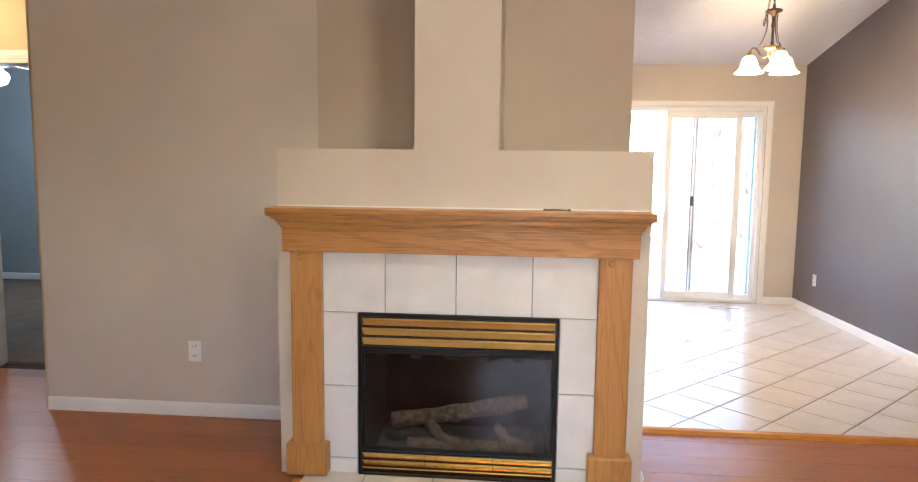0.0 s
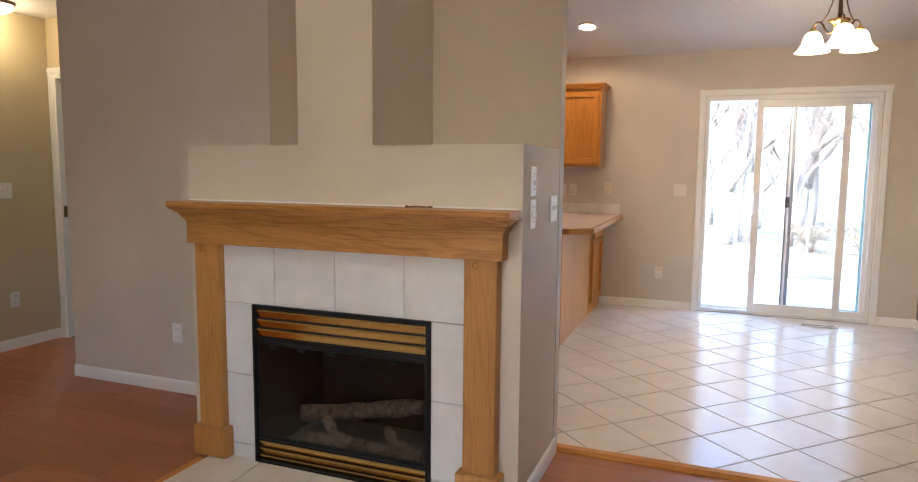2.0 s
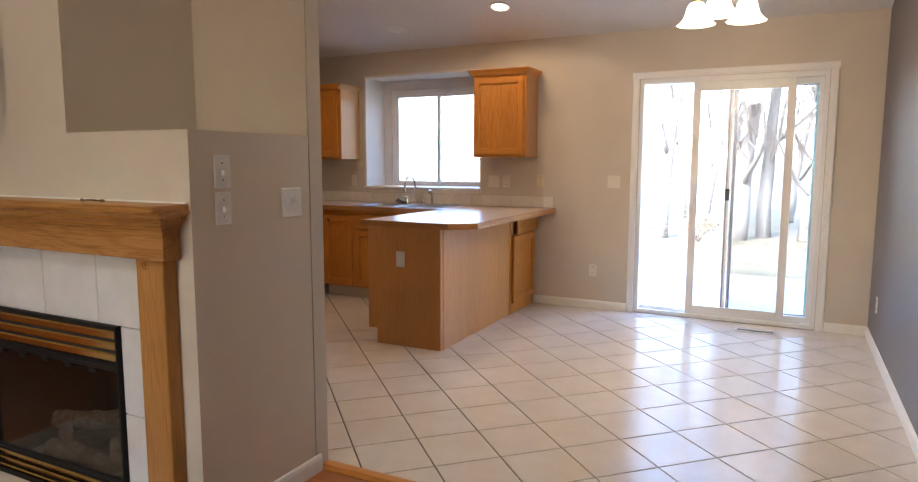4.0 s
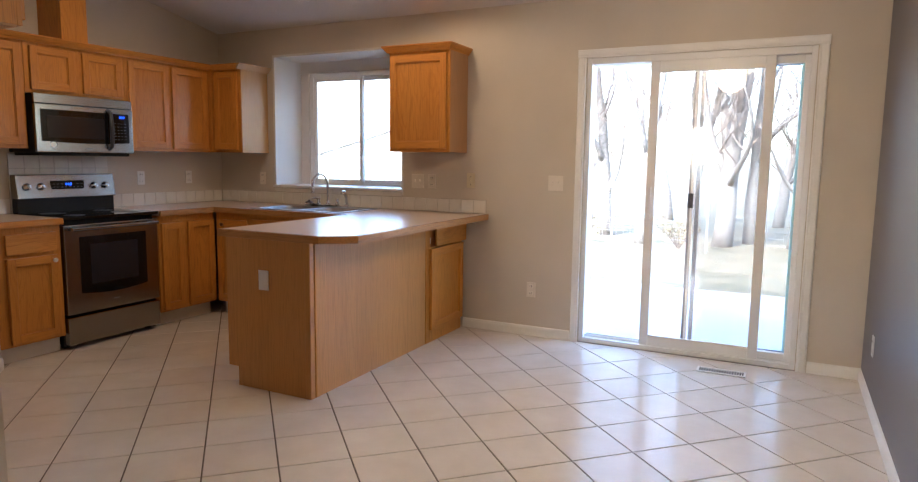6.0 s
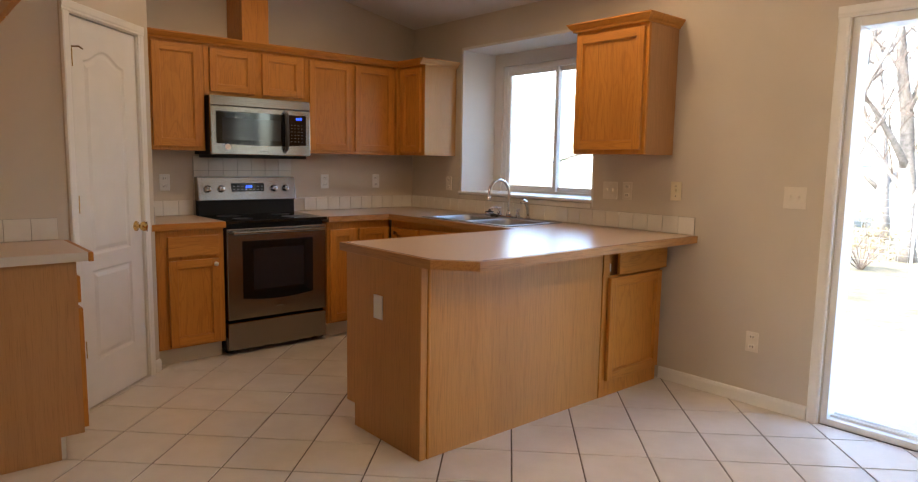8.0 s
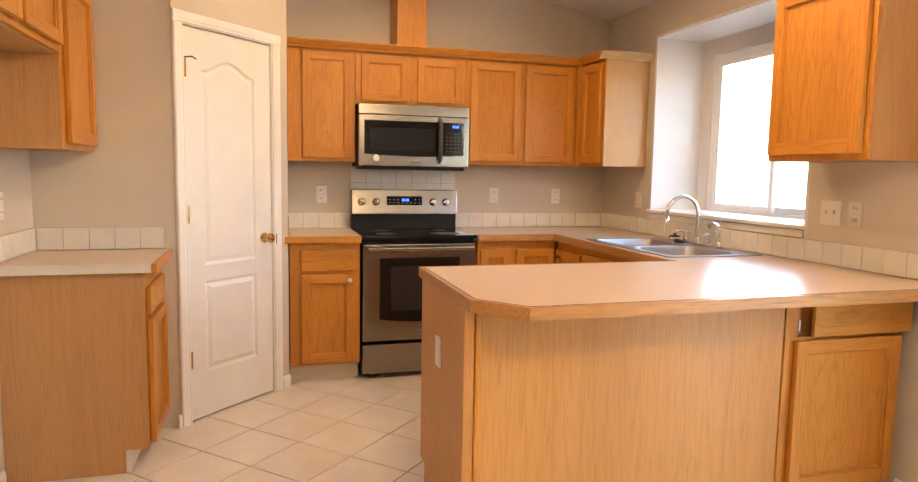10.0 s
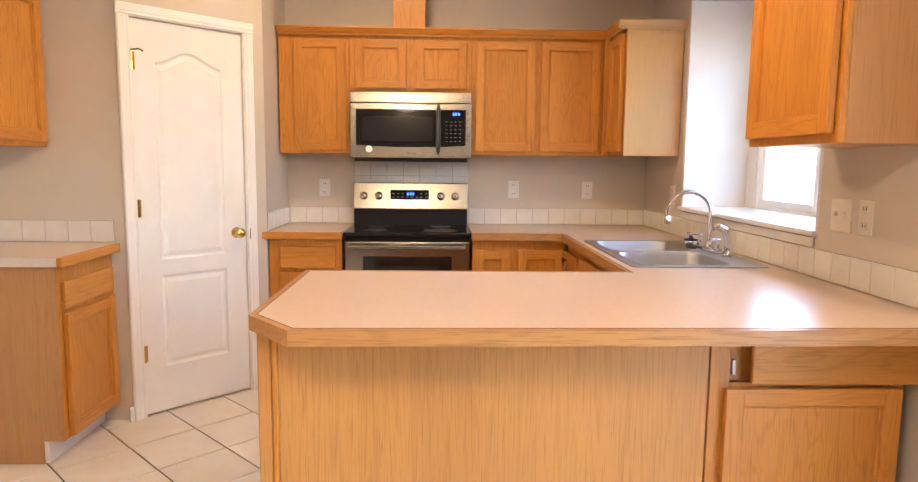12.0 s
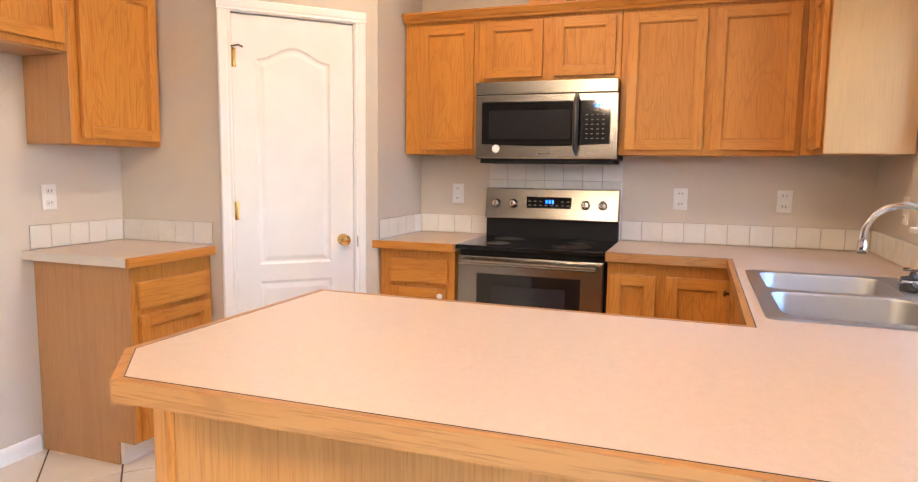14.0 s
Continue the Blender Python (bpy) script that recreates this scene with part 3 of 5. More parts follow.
# ---------------------------------------------------------------- fireplace
zt_ = roofline(3.0) + 0.05
bm = prism([(-0.95, 0), (-0.60, 0), (-0.60, 0.77), (0.305, 0.77), (0.305, 0), (0.663, 0), (0.663, 1.47), (0.02, 1.47), (0.02, zt_), (-0.343, zt_), (-0.343, 1.47), (-0.95, 1.47)], 0, 0.616)
bm.transform(Matrix(((1, 0, 0, 0), (0, 0, 1, 3.0), (0, 1, 0, 0), (0, 0, 0, 1))))
solo("chimney_breast", bm, TAN, "light tan painted chimney breast with stepped shelf and flue column", "chimney breast", kind="structure")
# thin panels, darker than the wall behind, either side of the flue column
solo("recess_back", boxes((-0.95, -0.345, 3.612, 3.619, 1.472, roofline(3.6)), (0.022, 0.663, 3.612, 3.619, 1.472, roofline(3.6))), paint("deep_tan_panel", (0.50, 0.412, 0.31)), "deeper tan panels on the recess back above the mantel shelf", "wall", kind="structure")

hearth = thing("hearth", (-0.11, 2.75, 0), 0, "low cream tiled hearth with an oak edge", "hearth")
part("bed", boxes((-0.83, 0.60, 2.44, 2.998, 0.0, 0.018)), GREYGROUT, hearth)
part("edge_trim", boxes((-0.865, -0.83, 2.405, 2.90, 0, 0.026), (0.60, 0.635, 2.405, 2.90, 0, 0.026), (-0.83, 0.60, 2.405, 2.44, 0, 0.026), bev=0.005), OAK_X, hearth, "oak edging strip")
hx = [-0.83, -0.55, -0.235, 0.08, 0.395, 0.60]
for a, b in zip(hx, hx[1:]):
    for c, d in ((2.442, 2.68), (2.684, 2.978)):
        part("tile", boxes((a + 0.002, b - 0.002, c, d, 0.012, 0.024), bev=0.0015), FLOORTILE, hearth)

surround = thing("fireplace_surround", (-0.13, 2.95, 0), 0, "honey oak fireplace mantel with white tile surround", "fireplace")
part("tile_backing", boxes((-0.76, -0.585, 2.988, 2.999, 0.02, 1.03), (0.318, 0.50, 2.988, 2.999, 0.02, 1.03), (-0.585, 0.318, 2.988, 2.999, 0.738, 1.03)), GREYGROUT, surround, "grey grout bed")
tx = [-0.755, -0.462, -0.142, 0.196, 0.495]
for a, b in zip(tx, tx[1:]):
    part("tile", boxes((a + 0.002, b - 0.002, 2.978, 2.990, 0.745, 1.03), bev=0.0015), FIRETILE, surround)
for a, b in ((-0.755, -0.587), (0.320, 0.495)):
    for c, d in ((0.022, 0.086), (0.091, 0.414), (0.419, 0.741)):
        part("tile", boxes((a + 0.002, b - 0.002, 2.978, 2.990, c, d), bev=0.0015), FIRETILE, surround)
for a, b in ((-0.885, -0.745), (0.48, 0.62)):
    p_ = part("pilaster", boxes((a, b, 2.94, 2.998, 0.16, 1.02), bev=0.003), MANTEL, surround)
    part("plinth_block", boxes((a - 0.025, b + 0.025, 2.918, 2.998, 0.0 if a < -0.9 else 0.026, 0.165), bev=0.005), MANTEL, p_)
    xm = (a + b) / 2 - 0.02
    part("hook", tube([(xm + 0.012 * math.cos(k * 0.5), 2.936 - 0.004 * (k < 2), 0.985 + 0.012 * math.sin(k * 0.5)) for k in range(12)], 0.0022, 6), BRASS, p_, "small brass stocking hook", smooth=True)
part("frieze", boxes((-0.915, 0.645, 2.925, 2.998, 1.008, 1.135), bev=0.002), MANTEL_X, surround)
COVE = [(0.0, 1.110), (0.080, 1.110), (0.080, 1.119), (0.086, 1.120), (0.089, 1.130), (0.097, 1.139), (0.097, 1.146), (0.110, 1.146), (0.110, 1.153), (0.119, 1.159), (0.129, 1.164), (0.129, 1.172), (0.0, 1.172)]
bm = bmesh.new()
rings = []
for d, h in COVE:
    e = d - 0.075
    e = max(e, -0.075)
    rings.append([bm.verts.new(p) for p in ((-0.915 - max(e, 0), 2.998, h), (-0.915 - max(e, 0), 2.998 - d, h), (0.645 + max(e, 0), 2.998 - d, h), (0.645 + max(e, 0), 2.998, h))])
for a, b in zip(rings, rings[1:]):
    for k in range(4):
        if k != 3:
            bm.faces.new((a[k], a[k + 1], b[k + 1], b[k]))
part("crown_moulding", bm, MANTEL_X, surround)
part("shelf", boxes((-0.965, 0.695, 2.852, 2.998, 1.172, 1.196), bev=0.007, seg=3), MANTEL_X, surround)
part("shelf_joint", boxes((-0.955, 0.685, 2.990, 3.0, 1.196, 1.201)), TRIM, surround, "white caulk line")

settle(surround, (-0.013, 0, 0), (0.97, 1, 1.02))
settle(hearth, (-0.013, 0, 0), (0.97, 1, 1))
insert = thing("fireplace_insert", (-0.135, 2.98, 0.02), 0, "black gas fireplace insert with brass louvres and ceramic logs", "gas fireplace")
part("firebox", boxes((-0.575, 0.308, 3.50, 3.52, 0.02, 0.735), (-0.575, -0.56, 2.99, 3.50, 0.02, 0.735), (0.293, 0.308, 2.99, 3.50, 0.02, 0.735), (-0.56, 0.293, 2.99, 3.50, 0.60, 0.735), (-0.56, 0.293, 2.99, 3.50, 0.02, 0.05)), SOOT, insert, "sooty dark firebox")
part("face_frame", boxes((-0.585, -0.572, 2.962, 2.995, 0.02, 0.738), (0.305, 0.318, 2.962, 2.995, 0.02, 0.738), (-0.572, 0.305, 2.962, 2.995, 0.725, 0.738), (-0.572, 0.305, 2.962, 2.995, 0.02, 0.03),
     (-0.572, 0.305, 2.975, 2.995, 0.575, 0.59), (-0.572, 0.305, 2.975, 2.995, 0.118, 0.13), (-0.572, 0.305, 2.990, 2.998, 0.59, 0.725), (-0.572, 0.305, 2.990, 2.998, 0.03, 0.118), bev=0.002), BLACK, insert)
door_ = part("glass_frame", boxes((-0.572, -0.558, 2.978, 2.99, 0.13, 0.575), (0.291, 0.305, 2.978, 2.99, 0.13, 0.575), (-0.558, 0.291, 2.978, 2.99, 0.562, 0.575), (-0.558, 0.291, 2.978, 2.99, 0.13, 0.148), bev=0.002), BLACK, insert)
g_ = part("pane", boxes((-0.560, 0.293, 2.982, 2.986, 0.146, 0.564)), FIREGLASS, door_, "smoked fireplace glass")
g_.visible_shadow = False
for k in range(5):
    part("clip", boxes((-0.50 + 0.155 * k, -0.455 + 0.155 * k, 2.972, 2.978, 0.545, 0.562), bev=0.002), BLACK, door_)


def louvre(x0, x1, z, h=1.0):
    return profile_along([(0, 0.002), (0.006, 0.0), (0.016, 0.022 * h), (0.013, 0.027 * h), (0.004, 0.024 * h)], (x0, 2.988, z), (x1, 2.988, z), (0, -1, 0))


for z in (0.598, 0.640, 0.682):
    part("louvre", louvre(-0.570, 0.303, z, 1.24), BRASS, insert, "polished brass louvre")
for z in (0.028, 0.060, 0.092):
    for a, b in ((-0.570, -0.278), (-0.276, 0.035), (0.037, 0.303)):
        part("louvre", louvre(a, b, z), BRASS, insert, "polished brass louvre")


def log(points, r, parent):
    """A bumpy ceramic log."""
    pts = [Vector(p) for p in points]
    fine = []
    for a, b in zip(pts, pts[1:]):
        fine += [a.lerp(b, k / 6) for k in range(6)]
    fine.append(pts[-1])
    bm = tube(fine, [r * (0.85 + 0.3 * random.random()) for _ in fine], 12)
    for v in bm.verts:
        v.co += 0.010 * Vector((noise.noise(v.co * 25), noise.noise(v.co * 25 + Vector((9, 0, 0))), noise.noise(v.co * 25 + Vector((0, 9, 0)))))
    return part("log", bm, LOGM, parent, "grey-brown ceramic log", smooth=True)


log([(-0.46, 3.19, 0.185), (-0.15, 3.17, 0.245), (0.19, 3.19, 0.305)], 0.036, insert)
log([(-0.37, 3.09, 0.115), (-0.22, 3.08, 0.122), (-0.08, 3.12, 0.115)], 0.032, insert)
log([(-0.05, 3.09, 0.115), (0.08, 3.08, 0.12), (0.22, 3.10, 0.11)], 0.032, insert)
log([(-0.28, 3.11, 0.215), (-0.22, 3.08, 0.165), (-0.13, 3.09, 0.13)], 0.024, insert)
log([(0.04, 3.12, 0.21), (0.10, 3.08, 0.155), (0.19, 3.10, 0.125)], 0.024, insert)
bm = bmesh.new()
bmesh.ops.create_grid(bm, x_segments=40, y_segments=16, size=0.5)
for v in bm.verts:
    v.co = Vector((-0.135 + v.co.x * 0.84, 3.24 + v.co.y * 0.5, 0.058 + 0.03 * abs(noise.noise(Vector((v.co.x * 14, v.co.y * 14, 0))))))
part("ember_bed", bm, EMBER, insert, "grey ash and ember bed", smooth=True)

settle(insert, (-0.013, 0, 0), (0.965, 1, 1.03))

key = thing("metal_key", (0.29, 2.92, 1.196), 0, "small dark brass gas key lying on the mantel", "key")
part("shaft", tube([(0.25, 2.915, 1.201), (0.29, 2.918, 1.203), (0.335, 2.922, 1.201)], [0.004, 0.0035, 0.003], 8), OLDBRASS, key, smooth=True)
part("grip", boxes((0.335, 0.352, 2.915, 2.93, 1.197, 1.206), bev=0.003), OLDBRASS, key)
part("tip", boxes((0.238, 0.25, 2.910, 2.920, 1.197, 1.207), bev=0.003), OLDBRASS, key)

settle(key, (-0.03, 0, 0.0242))


# ---------------------------------------------------------------- sockets and switches
ALMOND = mottled("almond_plastic", (0.70, 0.64, 0.55), (0.75, 0.69, 0.60), 0.35, 30)


def plate(at, turn, kind, group=""):
    """A wall plate; local -y points out of the wall. kind: socket, switch, double, blank, phone."""
    w, h = {"double": (0.116, 0.116), "decora": (0.075, 0.125)}.get(kind, (0.072, 0.116))
    name = {"socket": "wall_socket", "phone": "phone_socket", "blank": "blank_plate"}.get(kind, "light_switch")
    lab = {"socket": "white duplex wall socket in a plastic plate", "phone": "ivory phone socket plate on the wall", "blank": "white blank wall plate on oak panel", "double": "white double light switch plate", "switch": "white single toggle switch plate", "decora": "white single light switch plate"}[kind]
    almond = abs(at[1] - 7.45) < 0.01 and kind != "phone"
    lab = lab.replace("white", "almond") if almond else lab
    m = IVORY if kind == "phone" else ALMOND if almond else PLASTIC
    ob = thing(name, at, turn, lab, {"socket": "wall socket", "phone": "phone socket", "blank": "wall plate"}.get(kind, "light switch"), group)
    part("plate", boxes((-w / 2, w / 2, -0.006, 0, -h / 2, h / 2), bev=0.003, seg=2), m, ob, local=True)
    if kind == "socket":
        for s in (-0.028, 0.028):
            o = part("outlet", boxes((-0.017, 0.017, -0.009, -0.004, s - 0.014, s + 0.014), bev=0.004), m, ob, local=True)
            for x in (-0.007, 0.007):
                part("slot", boxes((x - 0.0016, x + 0.0016, -0.0096, -0.008, s - 0.003, s + 0.007)), SLOT, o, local=True)
    elif kind in ("double", "phone"):
        for x in ((-0.023, 0.023) if kind == "double" else (0.0,)):
            part("toggle", boxes((x - 0.005, x + 0.005, -0.018, -0.004, -0.004, 0.014), bev=0.002), m, ob, local=True)
            for s in (-0.03, 0.03):
                part("screw", boxes((x - 0.003, x + 0.003, -0.0075, -0.005, s - 0.003, s + 0.003), bev=0.001), m if kind == "double" else SLOT, ob, local=True)
    elif kind == "switch":
        part("toggle", boxes((-0.005, 0.005, -0.019, -0.004, -0.013, 0.005), bev=0.002), PLASTIC, ob, local=True)
        for s in (-0.03, 0.03):
            part("screw", boxes((-0.003, 0.003, -0.0075, -0.005, s - 0.003, s + 0.003), bev=0.001), GREYPLASTIC, ob, local=True)
    elif kind == "decora":
        part("toggle", boxes((-0.016, 0.016, -0.010, -0.004, -0.033, 0.033), bev=0.003), PLASTIC, ob, local=True)
    return ob


plate((-1.664, 3.62, 0.37), 0, "socket")
plate((0.663, 3.14, 1.327), 90, "switch")
plate((0.663, 3.14, 1.197), 90, "switch")
plate((0.663, 3.50, 1.2), 90, "double")
plate((1.02, 7.45, 1.19), 0, "double")
plate((0.846, 7.45, 0.362), 0, "socket")
plate((EAST, 6.95, 0.345), -90, "socket")
plate((-3.54, 3.90, 1.19), 90, "double")
plate((-3.54, 3.93, 0.37), 90, "socket")
for y in (5.265, 6.54, 7.045):
    plate((-2.39, y, 1.17), 90, "socket", "sockets behind the worktop")
plate((-1.86, 7.45, 1.165), 0, "socket", "sockets behind the worktop")
plate((-0.175, 7.45, 1.178), 0, "double")
plate((-0.04, 7.45, 1.18), 0, "socket", "sockets behind the worktop")
plate((0.314, 7.45, 1.195), 0, "phone")
plate((-0.84, 3.83, 1.165), 180, "socket", "sockets behind the worktop")

# ---------------------------------------------------------------- kitchen cabinets
def oak_along(face):
    return OAK_Y if face[0] == "x" else OAK_X


def cabinet_door(face, u0, u1, z0, z1, parent, knob=None, name="door", rail=0.052, d=0.002):
    """A framed door with a recessed flat panel."""
    t = 0.024
    f = lambda a, b, c, e, p, q: face_box(face, a, b, c, e, d + p, d + q)
    door = part(name, boxes(f(u0 + 0.003, u1 - 0.003, z0 + 0.003, z1 - 0.003, 0, 0.007)), OAK, parent)
    for a, b in ((u0, u0 + rail), (u1 - rail, u1)):
        part("stile", boxes(f(a, b, z0, z1, 0.001, t), bev=0.004, seg=2), OAK, door)
    for c, e in ((z0, z0 + rail), (z1 - rail, z1)):
        part("rail", boxes(f(u0 + rail - 0.002, u1 - rail + 0.002, c, e, 0.001, t - 0.0008), bev=0.004, seg=2), oak_along(face), door)
    a, b, c, e = u0 + rail - 0.001, u1 - rail + 0.001, z0 + rail - 0.001, z1 - rail + 0.001
    part("bead", boxes(f(a, a + 0.007, c, e, 0.006, 0.0145), f(b - 0.007, b, c, e, 0.006, 0.0145), f(a + 0.007, b - 0.007, c, c + 0.007, 0.006, 0.0145), f(a + 0.007, b - 0.007, e - 0.007, e, 0.006, 0.0145), bev=0.002), OAK, door)
    if knob:
        u, z, m = knob
        x0, x1, y0, y1, za, zb = f(u, u, z, z, t, t)
        turn = {("x", 1): pose(0, 0, 0, 0, 90, 0), ("y", 1): pose(0, 0, 0, -90, 0, 0), ("y", -1): pose(0, 0, 0, 90, 0, 0), ("x", -1): pose(0, 0, 0, 0, -90, 0)}[(face[0], face[2])]
        part("knob", lathe([(0.006, 0), (0.006, 0.012), (0.015, 0.016), (0.015, 0.022), (0.009, 0.026)], (x0, y0, z), 16, turn), m, door, "round cabinet knob", smooth=True)
    return door


def drawer_front(face, u0, u1, z0, z1, parent, d=0.002):
    return part("drawer_front", boxes(face_box(face, u0, u1, z0, z1, d, d + 0.019), bev=0.005, seg=2), oak_along(face), parent)


def cabinet(name, face, u0, u1, z0, z1, depth, label, category, group="", side=None, toe=0.0, toe_mat=None, body_top=None):
    """A cabinet body with a face frame; toe: height of its recessed kick; body_top: a lower top behind the frame, for a sink."""
    c = face_box(face, (u0 + u1) / 2, (u0 + u1) / 2, z0, z0, -depth / 2, -depth / 2)
    ob = thing(name, (c[0], c[2], z0), 0, label, category, group)
    zb = z0 + toe
    part("body", boxes(face_box(face, u0, u1, zb, body_top or z1, -depth, -0.019)), side or OAK, ob)
    part("face_frame", boxes(face_box(face, u0, u1, zb, z1, -0.0188, 0.0), bev=0.0015), OAK, ob)
    if toe:
        part("toe_kick", boxes(face_box(face, u0, u1, z0, zb, -depth, -0.075)), toe_mat or MELAMINE, ob, "pale kick board")
    return ob


SW = ("x", -2.07, 1)       # upper fronts on the range wall
a_ = cabinet("wall_cabinet", SW, 5.062, 5.498, 1.385, 2.12, 0.318, "honey oak wall cabinet with one panel door beside the microwave", "wall cabinet", "wall cabinets")
cabinet_door(SW, 5.155, 5.475, 1.41, 2.09, a_)
settle(a_, (-0.033, -0.03, 0.012), (0.8, 1, 1))
a_ = cabinet("wall_cabinet", SW, 5.50, 6.26, 1.768, 2.12, 0.318, "short honey oak wall cabinet with two doors above the microwave", "wall cabinet", "wall cabinets")
cabinet_door(SW, 5.535, 5.855, 1.793, 2.09, a_)
cabinet_door(SW, 5.915, 6.232, 1.793, 2.09, a_)
settle(a_, (-0.033, -0.03, 0.012), (0.8, 1, 1))
a_ = cabinet("wall_cabinet", SW, 6.262, 7.098, 1.385, 2.12, 0.318, "honey oak wall cabinet with two tall panel doors", "wall cabinet", "wall cabinets")
cabinet_door(SW, 6.292, 6.665, 1.41, 2.09, a_)
cabinet_door(SW, 6.70, 7.075, 1.41, 2.09, a_)
settle(a_, (-0.033, -0.03, 0.012), (0.8, 1, 1))
CW = ("y", 7.118, -1)
a_ = cabinet("wall_cabinet", CW, -2.05, -1.735, 1.385, 2.12, 0.33, "oak corner wall cabinet with a bleached side panel by the window", "wall cabinet", "wall cabinets")
cabinet_door(CW, -2.035, -1.765, 1.41, 2.09, a_)
part("corner_stile", boxes((-2.09, -2.05, 7.0745, 7.130, 1.385, 2.12), bev=0.001), OAK, a_)
part("side_panel", boxes((-1.735, -1.729, 7.12, 7.449, 1.385, 2.12)), MAPLE, a_, "bleached pale side panel")
settle(a_, (-0.05, -0.006, 0.014))
UW = ("y", 7.14, -1)
a_ = cabinet("wall_cabinet", UW, -0.285, 0.245, 1.40, 2.12, 0.308, "single honey oak wall cabinet beside the sink window", "wall cabinet", "wall cabinets", side=OAKDULL)
cabinet_door(UW, -0.265, 0.225, 1.425, 2.09, a_)
CROWN = [(0, 0), (0.008, 0.0), (0.012, 0.010), (0.022, 0.018), (0.034, 0.034), (0.040, 0.040), (0.040, 0.048), (0, 0.048)]


def crown(path, z):
    """Crown moulding along a plan path, its outside on the right hand."""
    bm = bmesh.new()
    pts = [Vector((x, y, 0)) for x, y in path]
    rings = []
    for i, p in enumerate(pts):
        ns = []
        for a, b in ((i - 1, i), (i, i + 1)):
            if a >= 0 and b < len(pts):
                d = (pts[b] - pts[a]).normalized()
                ns.append(Vector((d.y, -d.x, 0)))
        n = ns[0] if len(ns) == 1 else (ns[0] + ns[1]) / (1 + ns[0].dot(ns[1]))
        rings.append([bm.verts.new(p + n * d + Vector((0, 0, z + h))) for d, h in CROWN])
    for a, b in zip(rings, rings[1:]):
        for k in range(len(CROWN)):
            bm.faces.new((a[k], a[(k + 1) % len(CROWN)], b[(k + 1) % len(CROWN)], b[k]))
    bm.faces.new(rings[0][::-1])
    bm.faces.new(rings[-1])
    return bm


# crown end by the window; the light on it is put into the paler wood
solo("crown_return", crown([(-1.777, 7.055), (-1.777, 7.448)], 2.122), MAPLE, "crown moulding on the corner cabinet side, its lit look in pale maple", "crown moulding", kind="structure")
solo("crown_moulding", crown([(-2.118, 5.032), (-2.118, 7.094), (-1.778, 7.094)], 2.122), OAK_Y, "honey oak crown moulding along the wall cabinets", "crown moulding", kind="structure")
u_ = a_
part("crown", crown([(-0.285, 7.448), (-0.285, 7.12), (0.245, 7.12), (0.245, 7.448)], 2.11), OAK_X, a_, "oak crown moulding")
settle(u_, (0.03, 0, 0.014), (1, 1, 1.06))
solo("cabinet_filler", boxes((-1.85, -1.82, 7.20, 7.32, 2.134, 2.19), bev=0.002), OAK, "loose oak offcut on top of the corner cabinet", "wood offcut")
chase = thing("duct_cover", (-2.25, 5.89, 2.12), 0, "honey oak vent duct cover rising to the ceiling", "duct cover")
part("front_board", boxes((-2.125, -2.105, 5.785, 5.985, 2.122, 2.80), bev=0.002), OAK, chase)
part("side_board", boxes((-2.385, -2.125, 5.785, 5.803, 2.122, 2.84), bev=0.002), OAK, chase)
part("side_board", boxes((-2.385, -2.125, 5.967, 5.985, 2.122, 2.80), bev=0.002), OAK, chase)
settle(chase, (-0.02, -0.042, 0.014))

# base cabinets
BW = ("x", -1.825, 1)
a_ = cabinet("base_cabinet", BW, 5.027, 5.457, 0, 0.889, 0.56, "honey oak base cabinet with drawer and door beside the range", "base cabinet", "base cabinets", toe=0.115)
drawer_front(BW, 5.095, 5.42, 0.715, 0.845, a_)
cabinet_door(BW, 5.095, 5.42, 0.135, 0.69, a_, knob=(5.39, 0.655, PLASTIC))
a_ = cabinet("base_cabinet", BW, 6.238, 6.80, 0, 0.889, 0.56, "honey oak base cabinet with two doors beside the range", "base cabinet", "base cabinets", toe=0.115)
cabinet_door(BW, 6.255, 6.465, 0.135, 0.83, a_)
cabinet_door(BW, 6.51, 6.785, 0.135, 0.83, a_)
SK = ("y", 6.805, -1)
a_ = cabinet("base_cabinet", SK, -1.80, -0.36, 0, 0.889, 0.60, "honey oak sink base cabinet with dark knobs", "base cabinet", "base cabinets", toe=0.115, body_top=0.74)
cabinet_door(SK, -1.77, -1.43, 0.135, 0.83, a_, knob=(-1.70, 0.79, OLDBRASS))
cabinet_door(SK, -1.39, -1.03, 0.135, 0.69, a_, knob=(-1.07, 0.65, OLDBRASS))
cabinet_door(SK, -1.0, -0.64, 0.135, 0.69, a_, knob=(-0.96, 0.65, OLDBRASS))
drawer_front(SK, -1.39, -0.64, 0.715, 0.845, a_)

pen = thing("peninsula", (-0.05, 6.2, 0), 0, "pale oak veneered peninsula base with corner posts", "peninsula")
part("core", boxes((-0.345, 0.245, 5.536, 6.818, 0.115, 0.889), (-0.28, 0.245, 5.536, 6.818, 0.0, 0.115)), OAK, pen)
part("end_panel", prism([(-0.36, 0.115), (-0.285, 0.115), (-0.285, 0.0), (0.222, 0.0), (0.222, 0.889), (-0.36, 0.889)], 0, 0.016), OAKPALE, pen)
ep = pen.children[-1]
ep.data.transform(WORLD[pen])
